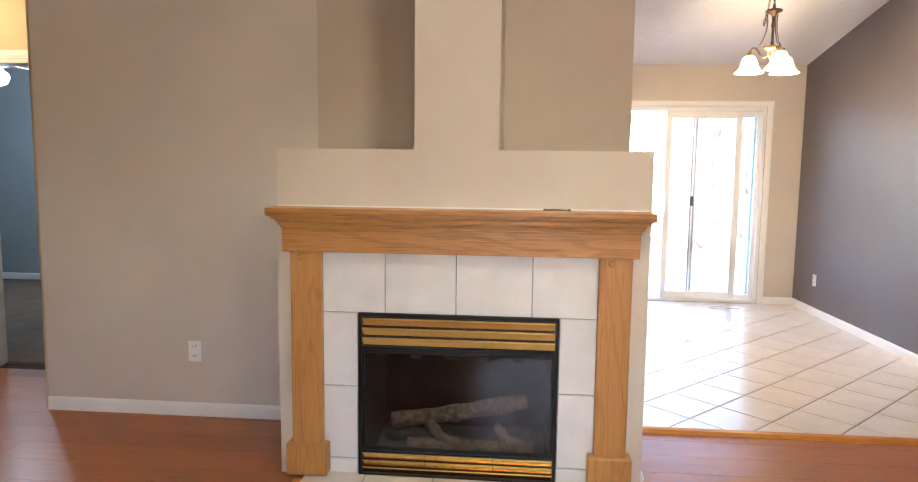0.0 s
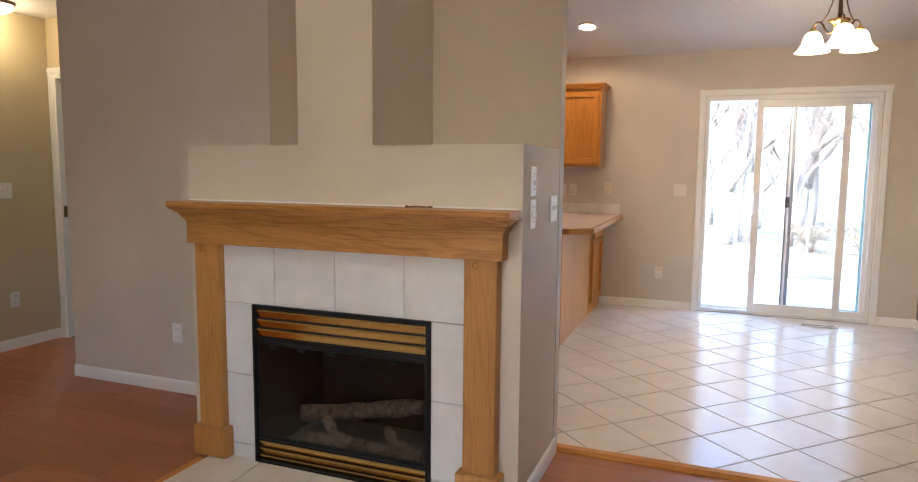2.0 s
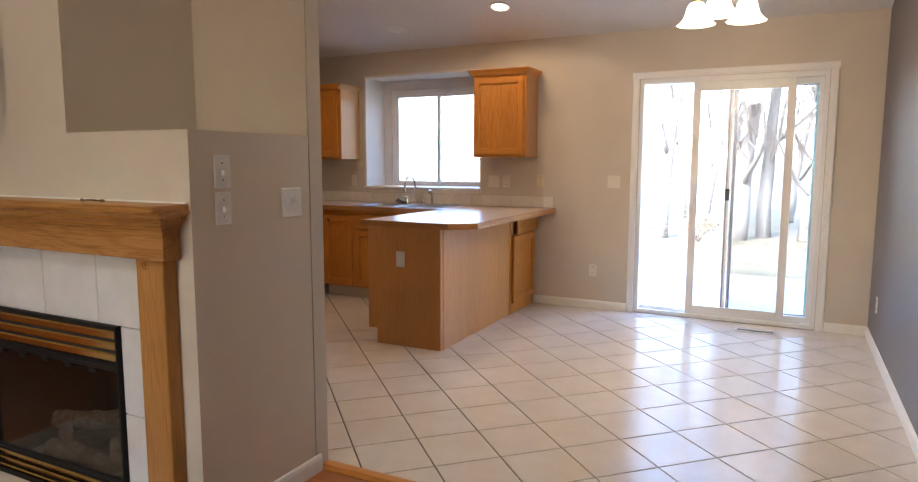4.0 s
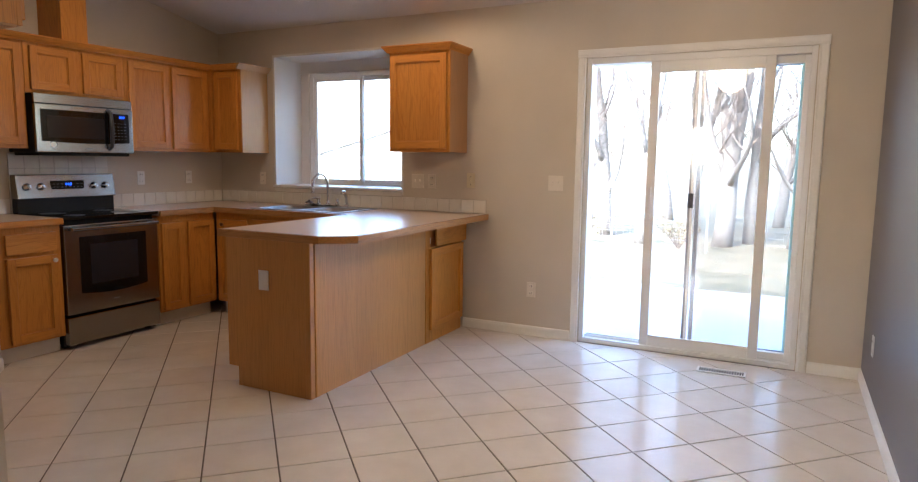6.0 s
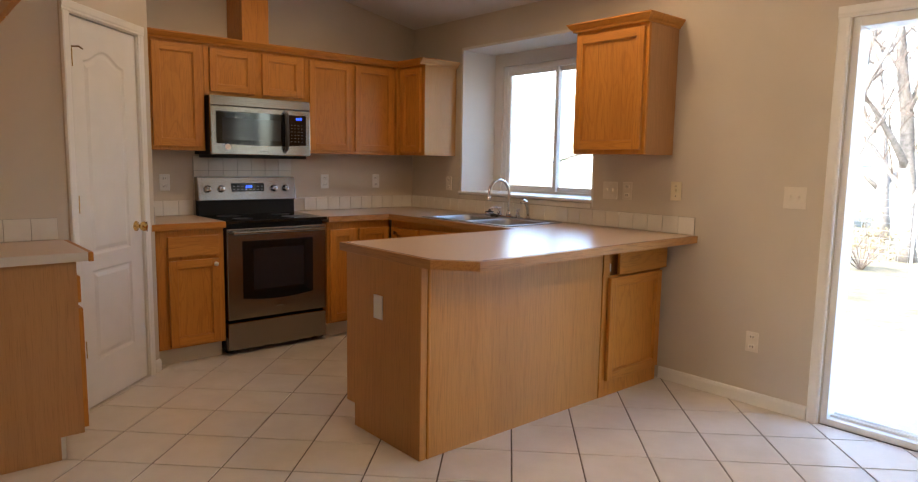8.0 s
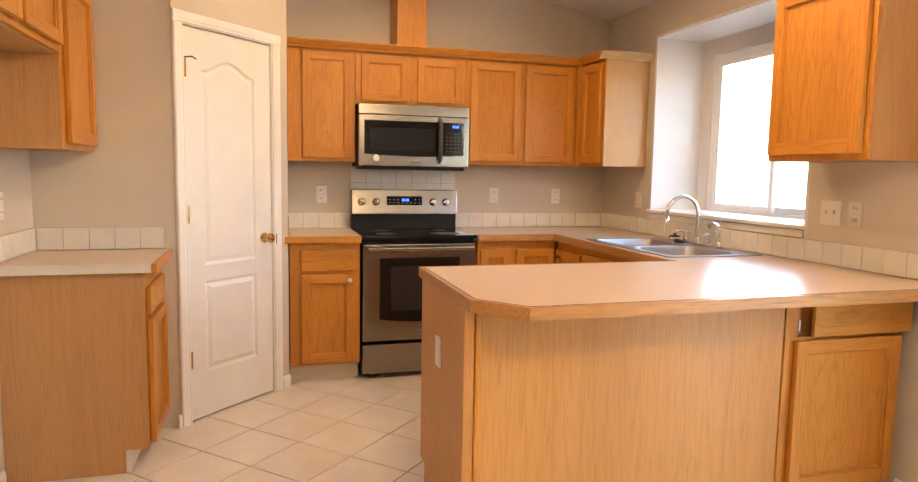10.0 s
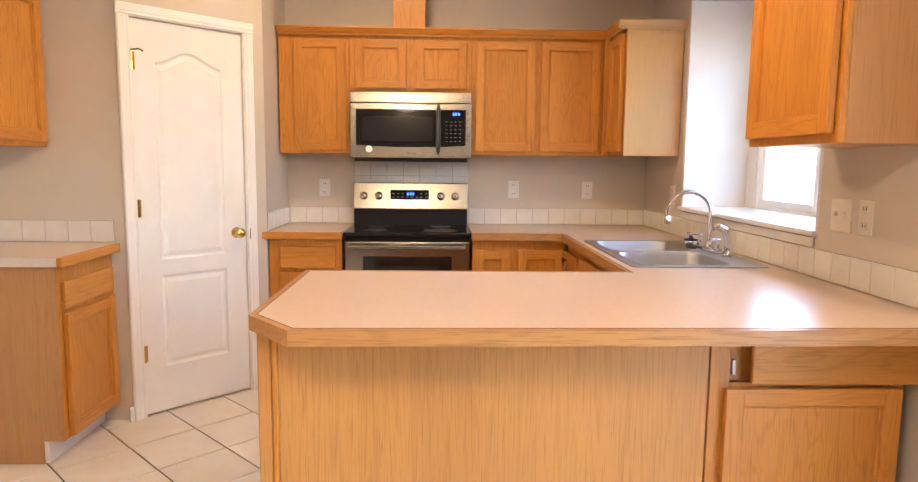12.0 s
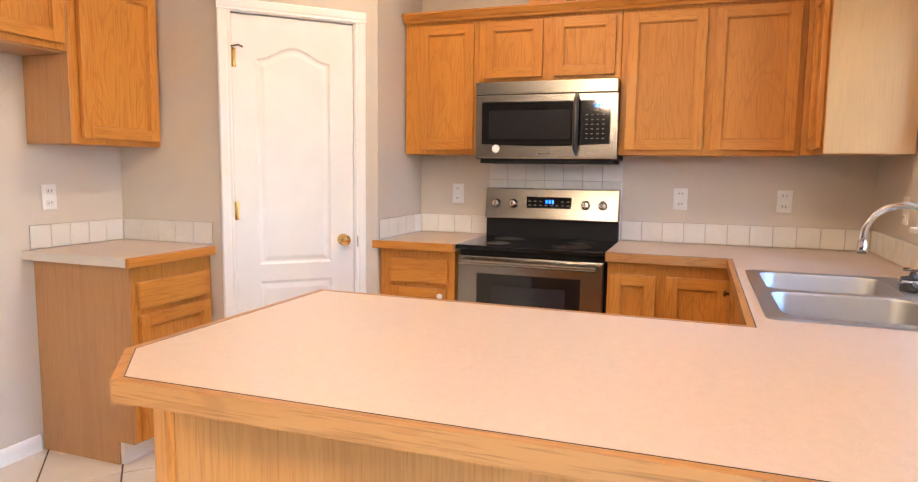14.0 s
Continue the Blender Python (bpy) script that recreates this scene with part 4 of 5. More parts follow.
ep.data.transform(Matrix.Translation((0, 5.536, 0)) @ Matrix(((1, 0, 0, 0), (0, 0, -1, 0), (0, 1, 0, 0), (0, 0, 0, 1))))
ep.data.transform(WORLD[pen].inverted())
part("corner_post", boxes((0.222, 0.262, 5.517, 5.555, 0.0, 0.889), bev=0.003), OAKPALE, pen)
part("corner_trim", boxes((0.247, 0.265, 5.557, 5.575, 0.0, 0.889), bev=0.004), OAK, pen)
part("back_panel", boxes((0.246, 0.258, 5.576, 6.818, 0.0, 0.889)), OAKPALE, pen)
PF = ("x", 0.262, 1)
a_ = cabinet("peninsula_cabinet", PF, 6.822, 7.40, 0, 0.889, 0.55, "oak peninsula cabinet with door and skewed drawer front", "base cabinet")
for o_ in list(a_.children):
    if o_.name.startswith("face_frame"):
        bpy.data.objects.remove(o_)
part("face_frame", boxes((0.243, 0.262, 6.822, 6.88, 0.1, 0.889), (0.243, 0.262, 7.36, 7.40, 0.1, 0.889), (0.243, 0.262, 6.88, 7.36, 0.852, 0.889), (0.243, 0.262, 6.88, 7.36, 0.675, 0.72), (0.243, 0.262, 6.88, 7.36, 0.0, 0.125), (0.243, 0.262, 6.822, 6.88, 0.0, 0.1), (0.243, 0.262, 7.36, 7.40, 0.0, 0.1), bev=0.0015), OAK, a_)
# black block in the drawer opening stands in for its inner shade
part("drawer_void", boxes((0.20, 0.2425, 6.88, 7.36, 0.715, 0.85)), SLOT, a_, "black block for the shade in the gap beside the drawer front")
part("drawer_slide", boxes((0.235, 0.256, 6.89, 6.90, 0.74, 0.785), bev=0.002), MELAMINE, a_, "white drawer slide")
drawer_front(PF, 6.932, 7.425, 0.722, 0.855, a_, d=0.012)
cabinet_door(PF, 6.862, 7.382, 0.10, 0.708, a_, d=0.004)
b_ = plate((-0.072, 5.520, 0.655), 0, "blank")

LF = ("y", 4.385, 1)
a_ = cabinet("base_cabinet", LF, -1.248, -0.758, 0, 0.889, 0.553, "oak base cabinet with pale end panel beside the pantry", "base cabinet", "base cabinets", toe=0.105, toe_mat=TRIM)
part("end_panel", boxes((-0.758, -0.748, 3.832, 4.385, 0.105, 0.889), (-0.758, -0.748, 3.832, 4.29, 0.0, 0.105)), OAKDULL, a_, "pale oak veneer end panel")
drawer_front(LF, -1.215, -0.785, 0.695, 0.815, a_)
cabinet_door(LF, -1.215, -0.785, 0.115, 0.67, a_)
LU = ("y", 4.10, 1)
a_ = cabinet("wall_cabinet", LU, -1.248, -0.756, 1.405, 2.15, 0.268, "honey oak wall cabinet beside the pantry", "wall cabinet", "wall cabinets")
part("end_panel", boxes((-0.756, -0.75, 3.832, 4.098, 1.405, 2.15)), OAKDULL, a_, "pale oak veneer end panel")
cabinet_door(LU, -1.22, -0.795, 1.43, 2.12, a_)
a_ = cabinet("wall_cabinet", LU, -0.748, 0.20, 1.79, 2.15, 0.268, "short oak wall cabinet above the empty fridge space", "wall cabinet", "wall cabinets")
cabinet_door(LU, -0.722, -0.29, 1.815, 2.12, a_)
cabinet_door(LU, -0.26, 0.175, 1.815, 2.12, a_)
part("underside", boxes((-0.747, 0.199, 3.835, 4.08, 1.782, 1.7895)), OAKDULL, a_, "tan veneer underside")

# worktops
OUT = [(-1.78, 6.232), (-1.78, 6.765), (-0.43, 6.765), (-0.43, 5.52), (0.325, 5.515), (0.49, 5.656), (0.474, 7.449)]
INN = [(-1.802, 6.232), (-1.802, 6.787), (-0.408, 6.787), (-0.408, 5.542), (0.317, 5.537), (0.468, 5.666), (0.452, 7.449)]
top = thing("worktop", (-0.5, 6.6, 0.874), 0, "beige laminate L-shaped worktop and peninsula with oak edge", "worktop")
part("laminate_top", prism(INN + [(-2.389, 7.449), (-2.389, 6.232)], 0.893, 0.932, [[(-1.41, 6.86), (-0.55, 6.86), (-0.55, 7.34), (-1.41, 7.34)]]), LAMINATE, top)
for k, m in enumerate((OAKPALE_Y, OAKPALE_X, OAKPALE_Y, OAKPALE_X, OAKPALE_X, OAKPALE_Y)):
    part("oak_edge", prism([OUT[k], OUT[k + 1], INN[k + 1], INN[k]], 0.890, 0.9315), m, top, "oak edge strip")
    part("seam", prism([INN[k], INN[k + 1], tuple(b + (b - a) * -0.08 for a, b in zip(OUT[k + 1], INN[k + 1])), tuple(b + (b - a) * -0.08 for a, b in zip(OUT[k], INN[k]))], 0.9313, 0.9323), SLOT, top)
top2 = thing("worktop", (-2.1, 5.28, 0.874), 0, "short beige laminate worktop with oak edge beside the range", "worktop")
part("laminate_top", boxes((-2.389, -1.805, 5.022, 5.462, 0.893, 0.932)), LAMINATE, top2)
part("oak_edge", boxes((-1.805, -1.783, 4.995, 5.462, 0.890, 0.9315), bev=0.003), OAK_Y, top2, "oak edge strip")
top3 = thing("worktop", (-1.0, 4.15, 0.874), 0, "small beige laminate worktop with a cut pale end", "worktop")
part("laminate_top", boxes((-1.249, -0.70, 3.832, 4.423, 0.893, 0.932)), LAMINATE, top3)
part("cut_end", boxes((-0.70, -0.697, 3.832, 4.423, 0.893, 0.9318)), CUTEDGE, top3, "pale cut end")
part("oak_edge", boxes((-1.22, -0.697, 4.423, 4.445, 0.890, 0.9315), bev=0.003), OAK_X, top3, "oak edge strip")

# sink, tap
sink = thing("sink", (-0.98, 7.1, 0.915), 0, "stainless double-bowl drop-in kitchen sink", "sink")


def rrect(x0, x1, y0, y1, r, n=5):
    pts = []
    for cx, cy, a in ((x1 - r, y1 - r, 0), (x0 + r, y1 - r, 90), (x0 + r, y0 + r, 180), (x1 - r, y0 + r, 270)):
        pts += [(cx + r * math.cos(radians(a + 90 * k / n)), cy + r * math.sin(radians(a + 90 * k / n))) for k in range(n + 1)]
    return pts


b1, b2 = (-1.395, -1.00), (-0.96, -0.565)
part("rim", prism(rrect(-1.44, -0.52, 6.83, 7.405, 0.03), 0.9155, 0.921, [rrect(b[0], b[1], 6.875, 7.27, 0.06) for b in (b1, b2)]), STEEL_X, sink)
for b in (b1, b2):
    bm = bmesh.new()
    rings = []
    for ins, z in ((0, 0.921), (0.006, 0.912), (0.014, 0.80), (0.03, 0.765), (0.06, 0.752)):
        rings.append([bm.verts.new((x, y, z)) for x, y in rrect(b[0] + ins, b[1] - ins, 6.875 + ins, 7.27 - ins, max(0.06 - ins * 0.4, 0.02))])
    for p, q in zip(rings, rings[1:]):
        n = len(p)
        for k in range(n):
            bm.faces.new((p[k], p[(k + 1) % n], q[(k + 1) % n], q[k]))
    bm.faces.new(rings[-1])
    bowl = part("bowl", bm, STEEL_X, sink, smooth=True)
    part("drain", lathe([(0.042, 0.753), (0.040, 0.757), (0.03, 0.754), (0.0, 0.753)], ((b[0] + b[1]) / 2, 7.08, 0), 20), CHROME, bowl, smooth=True)
settle(sink, (0, -0.012, 0.017))
tap = thing("kitchen_tap", (-0.98, 7.345, 0.921), 0, "chrome gooseneck kitchen tap with two lever handles", "tap")
part("base_plate", boxes((-1.10, -0.86, 7.32, 7.375, 0.921, 0.935), bev=0.006, seg=2), CHROME, tap)
arc = [(-0.98, 7.345, 0.935), (-0.98, 7.345, 1.10)] + [(-0.98, 7.345 - 0.105 + 0.105 * math.cos(a), 1.10 + 0.105 * math.sin(a)) for a in [radians(15 * k) for k in range(1, 13)]] + [(-0.98, 7.135, 1.075)]
part("spout", tube(arc, 0.011, 12), CHROME, tap, smooth=True)
part("collar", lathe([(0.022, 0.935), (0.020, 0.95), (0.014, 0.97)], (-0.98, 7.345, 0), 16), CHROME, tap, smooth=True)
part("nozzle", lathe([(0.014, 1.05), (0.015, 1.062), (0.012, 1.09)], (-0.98, 7.135, 0), 14), CHROME, tap, smooth=True)
for s in (-1, 1):
    h_ = part("valve", lathe([(0.020, 0.935), (0.017, 0.955), (0.012, 0.975), (0.016, 0.985), (0.010, 0.995)], (-0.98 + s * 0.10, 7.345, 0), 16), CHROME, tap, smooth=True)
    part("lever", tube([(-0.98 + s * 0.10, 7.345, 0.985), (-0.98 + s * 0.12, 7.32, 0.992), (-0.98 + s * 0.145, 7.29, 0.99)], [0.008, 0.006, 0.007], 8), CHROME, h_, smooth=True)
settle(tap, (-0.035, -0.01, 0.017))
spray = thing("side_sprayer", (-0.79, 7.345, 0.921), 0, "chrome side sprayer on the sink rim", "sprayer")
part("holder", lathe([(0.022, 0.921), (0.020, 0.935), (0.015, 0.95)], (-0.79, 7.345, 0), 16), CHROME, spray, smooth=True)
part("spray_head", tube([(-0.79, 7.345, 0.95), (-0.79, 7.343, 1.0), (-0.79, 7.33, 1.04), (-0.79, 7.30, 1.055), (-0.79, 7.275, 1.048)], [0.012, 0.014, 0.018, 0.018, 0.014], 12), CHROME, spray, smooth=True)
settle(spray, (-0.025, -0.01, 0.017))
stop = thing("sink_stopper", (-1.20, 7.33, 0.921), 0, "black rubber and steel basket strainer resting on the sink rim", "sink strainer")
part("cup", lathe([(0.020, 0.921), (0.038, 0.93), (0.042, 0.948), (0.036, 0.95)], (-1.20, 7.33, 0), 18), CHROME, stop, smooth=True)
part("rubber", lathe([(0.034, 0.948), (0.036, 0.956), (0.012, 0.962), (0.008, 0.975)], (-1.20, 7.33, 0), 18), GREYPLASTIC, stop, smooth=True)
part("cloth", tube([(-1.16, 7.31, 0.928), (-1.12, 7.29, 0.932), (-1.08, 7.31, 0.928)], [0.012, 0.018, 0.008], 8), GREYPLASTIC, stop, smooth=True)

settle(stop, (-0.01, -0.01, 0.017))

# ---------------------------------------------------------------- range
rng = thing("range", (-2.1, 5.88, 0.0), 0, "stainless electric range with black glass cooktop", "range")
part("body", boxes((-2.38, -1.865, 5.503, 6.257, 0.03, 0.893), bev=0.004), BLACK, rng)
for x, y in ((-2.3, 5.55), (-2.3, 6.21), (-1.93, 5.55), (-1.93, 6.21)):
    part("foot", boxes((x - 0.02, x + 0.02, y - 0.02, y + 0.02, 0.0, 0.03)), BLACK, rng)
part("cooktop", boxes((-2.34, -1.80, 5.50, 6.26, 0.893, 0.916), bev=0.005, seg=2), BLACKGLASS, rng)
od = part("oven_door", boxes((-1.865, -1.812, 5.508, 6.252, 0.245, 0.862), bev=0.006, seg=2), STEEL, rng)
bm = bmesh.new()
pts = [(5.615, 0.775), (6.145, 0.775)] + [(6.145 - 0.53 * k / 12, 0.385 - 0.022 * math.sin(math.pi * k / 12)) for k in range(13)]
f_ = bm.faces.new([bm.verts.new((-1.812, y, z)) for y, z in pts])
r_ = bmesh.ops.extrude_face_region(bm, geom=[f_])
bmesh.ops.translate(bm, vec=(0.003, 0, 0), verts=[g for g in r_["geom"] if isinstance(g, bmesh.types.BMVert)])
part("oven_window", bm, BLACKGLASS, od, "black oven window")
part("inner_window", boxes((-1.809, -1.8075, 5.69, 6.07, 0.44, 0.72)), OVENGLASS, od)
part("handle", join(tube([(-1.765, 5.535, 0.835), (-1.765, 6.225, 0.835)], 0.013, 12), boxes((-1.812, -1.765, 5.545, 5.565, 0.823, 0.847), (-1.812, -1.765, 6.195, 6.215, 0.823, 0.847), bev=0.004)), STEEL, od, smooth=False)
part("storage_drawer", boxes((-1.865, -1.815, 5.508, 6.252, 0.035, 0.225), bev=0.006, seg=2), STEEL, rng)
part("badge", boxes((-1.8125, -1.8105, 5.855, 5.905, 0.305, 0.311)), material("engraved_badge", (0.30, 0.29, 0.27), 0.4, 0.8), od)
part("riser", boxes((-2.375, -2.315, 5.503, 6.257, 0.914, 1.03), bev=0.003), BLACK, rng)
bm = boxes((-2.38, -2.29, 5.50, 6.26, 1.02, 1.192), bev=0.006, seg=2)
for v in bm.verts:
    if v.co.x > -2.30:
        v.co.x -= (v.co.z - 1.02) * 0.16
bg = part("control_panel", bm, STEEL, rng)
part("display", boxes((-2.311, -2.300, 5.745, 6.00, 1.065, 1.145), bev=0.002), BLACKGLASS, bg)
for k in range(3):
    part("digit", boxes((-2.3002, -2.2995, 5.855 + 0.018 * k, 5.866 + 0.018 * k, 1.110, 1.128)), BLUELED, bg, "blue clock digit")
for r in range(3):
    for k in range(8):
        if not (2.5 < k < 5.5 and r == 2):
            part("key_mark", boxes((-2.3002, -2.2996, 5.757 + 0.031 * k, 5.772 + 0.031 * k, 1.075 + 0.022 * r, 1.079 + 0.022 * r)), KEYGREY, bg)
for y in (5.568, 5.668, 6.08, 6.175):
    k_ = part("knob", lathe([(0.026, 0), (0.026, 0.006), (0.021, 0.010), (0.019, 0.030), (0.015, 0.033)], (-2.302, y, 1.105), 20, pose(0, 0, 0, 0, 84, 0)), CHROME, bg, "steel control knob", smooth=True)
    part("grip", boxes((-2.272, -2.266, y - 0.004, y + 0.004, 1.088, 1.122), bev=0.002), STEEL, k_)
for x, y, r in ((-2.2, 5.68, 0.085), (-2.2, 6.08, 0.07), (-1.95, 5.68, 0.07), (-1.95, 6.08, 0.10)):
    part("burner_ring", lathe([(r, 0.9161), (r, 0.9164), (r - 0.004, 0.9164)], (x, y, 0), 32), GREYPLASTIC, rng)

settle(rng, (0, -0.033, 0), (1, 1, 1.017))

# ---------------------------------------------------------------- microwave
mw = thing("microwave", (-2.2, 5.885, 1.36), 0, "stainless over-the-range microwave with black window", "microwave")
part("body", boxes((-2.385, -2.03, 5.507, 6.258, 1.36, 1.766), bev=0.003), BLACK, mw)
part("vent_strip", boxes((-2.03, -2.002, 5.507, 6.258, 1.70, 1.766), bev=0.004, seg=2), STEEL, mw)
md = part("door", boxes((-2.03, -2.0, 5.507, 6.262, 1.362, 1.697), bev=0.005, seg=2), STEEL, mw)
bm = bmesh.new()
pts = [(5.545, 1.66), (6.225, 1.66), (6.225, 1.44)] + [(6.225 - 0.68 * k / 12, 1.44 - 0.012 * math.sin(math.pi * k / 12)) for k in range(1, 12)] + [(5.545, 1.44)]
f_ = bm.faces.new([bm.verts.new((-2.0, y, z)) for y, z in pts])
r_ = bmesh.ops.extrude_face_region(bm, geom=[f_])
bmesh.ops.translate(bm, vec=(0.003, 0, 0), verts=[g for g in r_["geom"] if isinstance(g, bmesh.types.BMVert)])
part("window", bm, BLACKGLASS, md, "black glass front")
part("inner_window", boxes((-1.997, -1.9955, 5.585, 6.02, 1.465, 1.615)), OVENGLASS, md)
part("handle", tube([(-2.0, 6.055, 1.39), (-1.965, 6.055, 1.41), (-1.955, 6.055, 1.53), (-1.965, 6.055, 1.66), (-2.0, 6.055, 1.685)], [0.012, 0.014, 0.015, 0.014, 0.012], 10), GREYPLASTIC, md, "black curved handle", smooth=True)
for k in range(3):
    part("digit", boxes((-1.9968, -1.996, 6.145 + 0.016 * k, 6.155 + 0.016 * k, 1.625, 1.642)), BLUELED, md, "blue clock digit")
for r in range(6):
    for k in range(4):
        part("key_mark", boxes((-1.9968, -1.9961, 6.10 + 0.028 * k, 6.112 + 0.028 * k, 1.465 + 0.024 * r, 1.468 + 0.024 * r)), KEYGREY, md)
part("badge", boxes((-2.0, -1.999, 5.86, 5.92, 1.388, 1.394)), material("dark_badge", (0.12, 0.11, 0.10), 0.4, 0.6), md)
part("sticker", lathe([(0.021, 0), (0.021, 0.001)], (-1.9995, 5.625, 1.415), 24, pose(0, 0, 0, 0, 90, 0)), PLASTIC, md, "round white sticker")
part("underside_vent", boxes((-2.36, -2.03, 5.53, 6.24, 1.338, 1.36), bev=0.003), BLACK, mw)

settle(mw, (-0.028, -0.028, 0.012), (0.85, 1, 1))

# ---------------------------------------------------------------- pantry door
pantry = thing("door_1", tuple(DIAG.translation), 135, "closed white two-panel arch-top pantry door", "door", kind="structure")
part("jamb", boxes((-0.005, 0.0015, -0.004, 0.08, 0.0, 2.05), (0.600, 0.605, -0.004, 0.08, 0.0, 2.05), (0.0, 0.60, -0.004, 0.08, 2.046, 2.05)), TRIM, pantry, local=True)


def offset(poly, d):
    """The outline moved inwards by d (counter-clockwise)."""
    out = []
    n = len(poly)
    for i in range(n):
        a, b, c = (Vector(poly[(i + k) % n]) for k in (-1, 0, 1))
        e1, e2 = (b - a).normalized(), (c - b).normalized()
        n1, n2 = Vector((-e1.y, e1.x)), Vector((-e2.y, e2.x))
        out.append(tuple(b + (n1 + n2) / (1 + n1.dot(n2)) * d))
    return out


def arch(x0, x1, z0, z1, rise):
    pts = [(x0, z0), (x1, z0), (x1, z1)]
    n = 18
    pts += [(x1 - (x1 - x0) * k / n, z1 + rise * (0.5 - 0.5 * math.cos(2 * math.pi * k / n))) for k in range(1, n)] if rise else []
    return pts + [(x0, z1)]


F0, SX, SZ0, SZ1 = 0.010, (0.004, 0.598), 0.010, 2.042
panels = [arch(0.115, 0.478, 0.826, 1.838, 0.065), arch(0.115, 0.478, 0.25, 0.741, 0)]
bm = bmesh.new()
edges = []
loops = [[(SX[0], SZ0), (SX[1], SZ0), (SX[1], SZ1), (SX[0], SZ1)]] + panels
starts = []
for lp in loops:
    vs = [bm.verts.new((x, F0, z)) for x, z in lp]
    starts.append(vs)
    edges += [bm.edges.new((vs[k], vs[(k + 1) % len(vs)])) for k in range(len(vs))]
bmesh.ops.triangle_fill(bm, use_beauty=True, edges=edges)
for lp, vs in zip(panels, starts[1:]):
    prev = vs
    for ins, dep in ((0.010, 0.007), (0.018, 0.008), (0.040, 0.001)):
        cur = [bm.verts.new((x, F0 + dep, z)) for x, z in offset(lp, ins)]
        for k in range(len(cur)):
            bm.faces.new((prev[k], prev[(k + 1) % len(cur)], cur[(k + 1) % len(cur)], cur[k]))
        prev = cur
    bm.faces.new(prev)
back = [bm.verts.new((x, F0 + 0.034, z)) for x, z in loops[0]]
for k in range(4):
    bm.faces.new((starts[0][k], starts[0][(k + 1) % 4], back[(k + 1) % 4], back[k]))
bm.faces.new(back)
part("slab", bm, DOORWHITE, pantry, local=True)
for z in (1.835, 1.10, 0.338):
    h_ = part("hinge", join(tube([(0.006, -0.002, z - 0.045), (0.006, -0.002, z + 0.045)], 0.007, 8), boxes((0.006, 0.022, 0.006, 0.0095, z - 0.044, z + 0.044))), BRASS, pantry, "brass hinge", local=True)
    if z > 1.5:
        part("door_stop", tube([(0.0, -0.002, z + 0.05), (0.03, -0.03, z + 0.055), (0.05, -0.035, z + 0.045)], 0.004, 6), OLDBRASS, h_, "hinge-pin door stop", local=True)
kb = part("knob", lathe([(0.030, 0), (0.030, 0.004), (0.012, 0.010), (0.011, 0.028), (0.024, 0.036), (0.029, 0.048), (0.026, 0.060), (0.012, 0.066)], (0.540, F0, 0.94), 22, pose(0, 0, 0, 90)), BRASS, pantry, "polished brass door knob", smooth=True, local=True)
part("strike", boxes((0.612, 0.616, -0.018, -0.004, 0.90, 0.96), bev=0.001), OLDBRASS, pantry, local=True)

# ---------------------------------------------------------------- floor register
vent = thing("floor_vent", (2.22, 7.20, 0.0), 0, "white metal floor register with dark slots", "floor vent")
part("rim", boxes((2.07, 2.37, 7.145, 7.160, 0.002, 0.009), (2.07, 2.37, 7.24, 7.255, 0.002, 0.009), (2.07, 2.085, 7.16, 7.24, 0.002, 0.009), (2.355, 2.37, 7.16, 7.24, 0.002, 0.009), bev=0.002), TRIM, vent)
part("well", boxes((2.075, 2.365, 7.15, 7.25, 0.0, 0.004)), SLOT, vent, "dark slots")
for k in range(17):
    part("slat", boxes((2.094 + 0.0155 * k, 2.0975 + 0.0155 * k, 7.16, 7.24, 0.002, 0.007)), TRIM, vent)

settle(vent, (0.05, -0.02, 0))

# ---------------------------------------------------------------- lamps
CX, CY = 2.05, 5.625
ch = thing("chandelier", (CX, CY, 2.86), 0, "three-arm bronze chandelier with lit frosted bell shades", "chandelier")
part("canopy", lathe([(0.062, 2.875), (0.062, 2.845), (0.03, 2.828), (0.008, 2.822)], (CX, CY, 0), 20), OLDBRASS, ch, smooth=True)


def chain_of(points):
    """Oval links threaded along points."""
    bm = bmesh.new()
    for k, (a, b) in enumerate(zip(points, points[1:])):
        a, b = Vector(a), Vector(b)
        d = (b - a).normalized()
        side = d.orthogonal().normalized()
        if k % 2:
            side = d.cross(side)
        c, h = (a + b) / 2, (b - a).length / 2 + 0.005
        tube([c + d * (h * math.sin(q)) + side * (0.010 * math.cos(q)) for q in [2 * math.pi * j / 12 for j in range(13)]], 0.0028, 6, bm)
    return bm


part("chain", chain_of([(CX, CY, 2.825 - 0.026 * k) for k in range(7)]), OLDBRASS, ch, smooth=True)
part("slack_chain", chain_of([(CX - 0.035 - 0.035 * math.sin(math.pi * k / 11), CY, 2.70 - 0.165 * math.sin(math.pi * k / 11) + 0.03 * (k < 1)) for k in range(8)]), OLDBRASS, ch, "loose end of the chain", smooth=True)
part("saucer", lathe([(0.008, 2.685), (0.014, 2.665), (0.045, 2.655), (0.062, 2.648), (0.060, 2.636), (0.036, 2.626), (0.018, 2.612), (0.012, 2.60)], (CX, CY, 0), 24), OLDBRASS, ch, smooth=True)
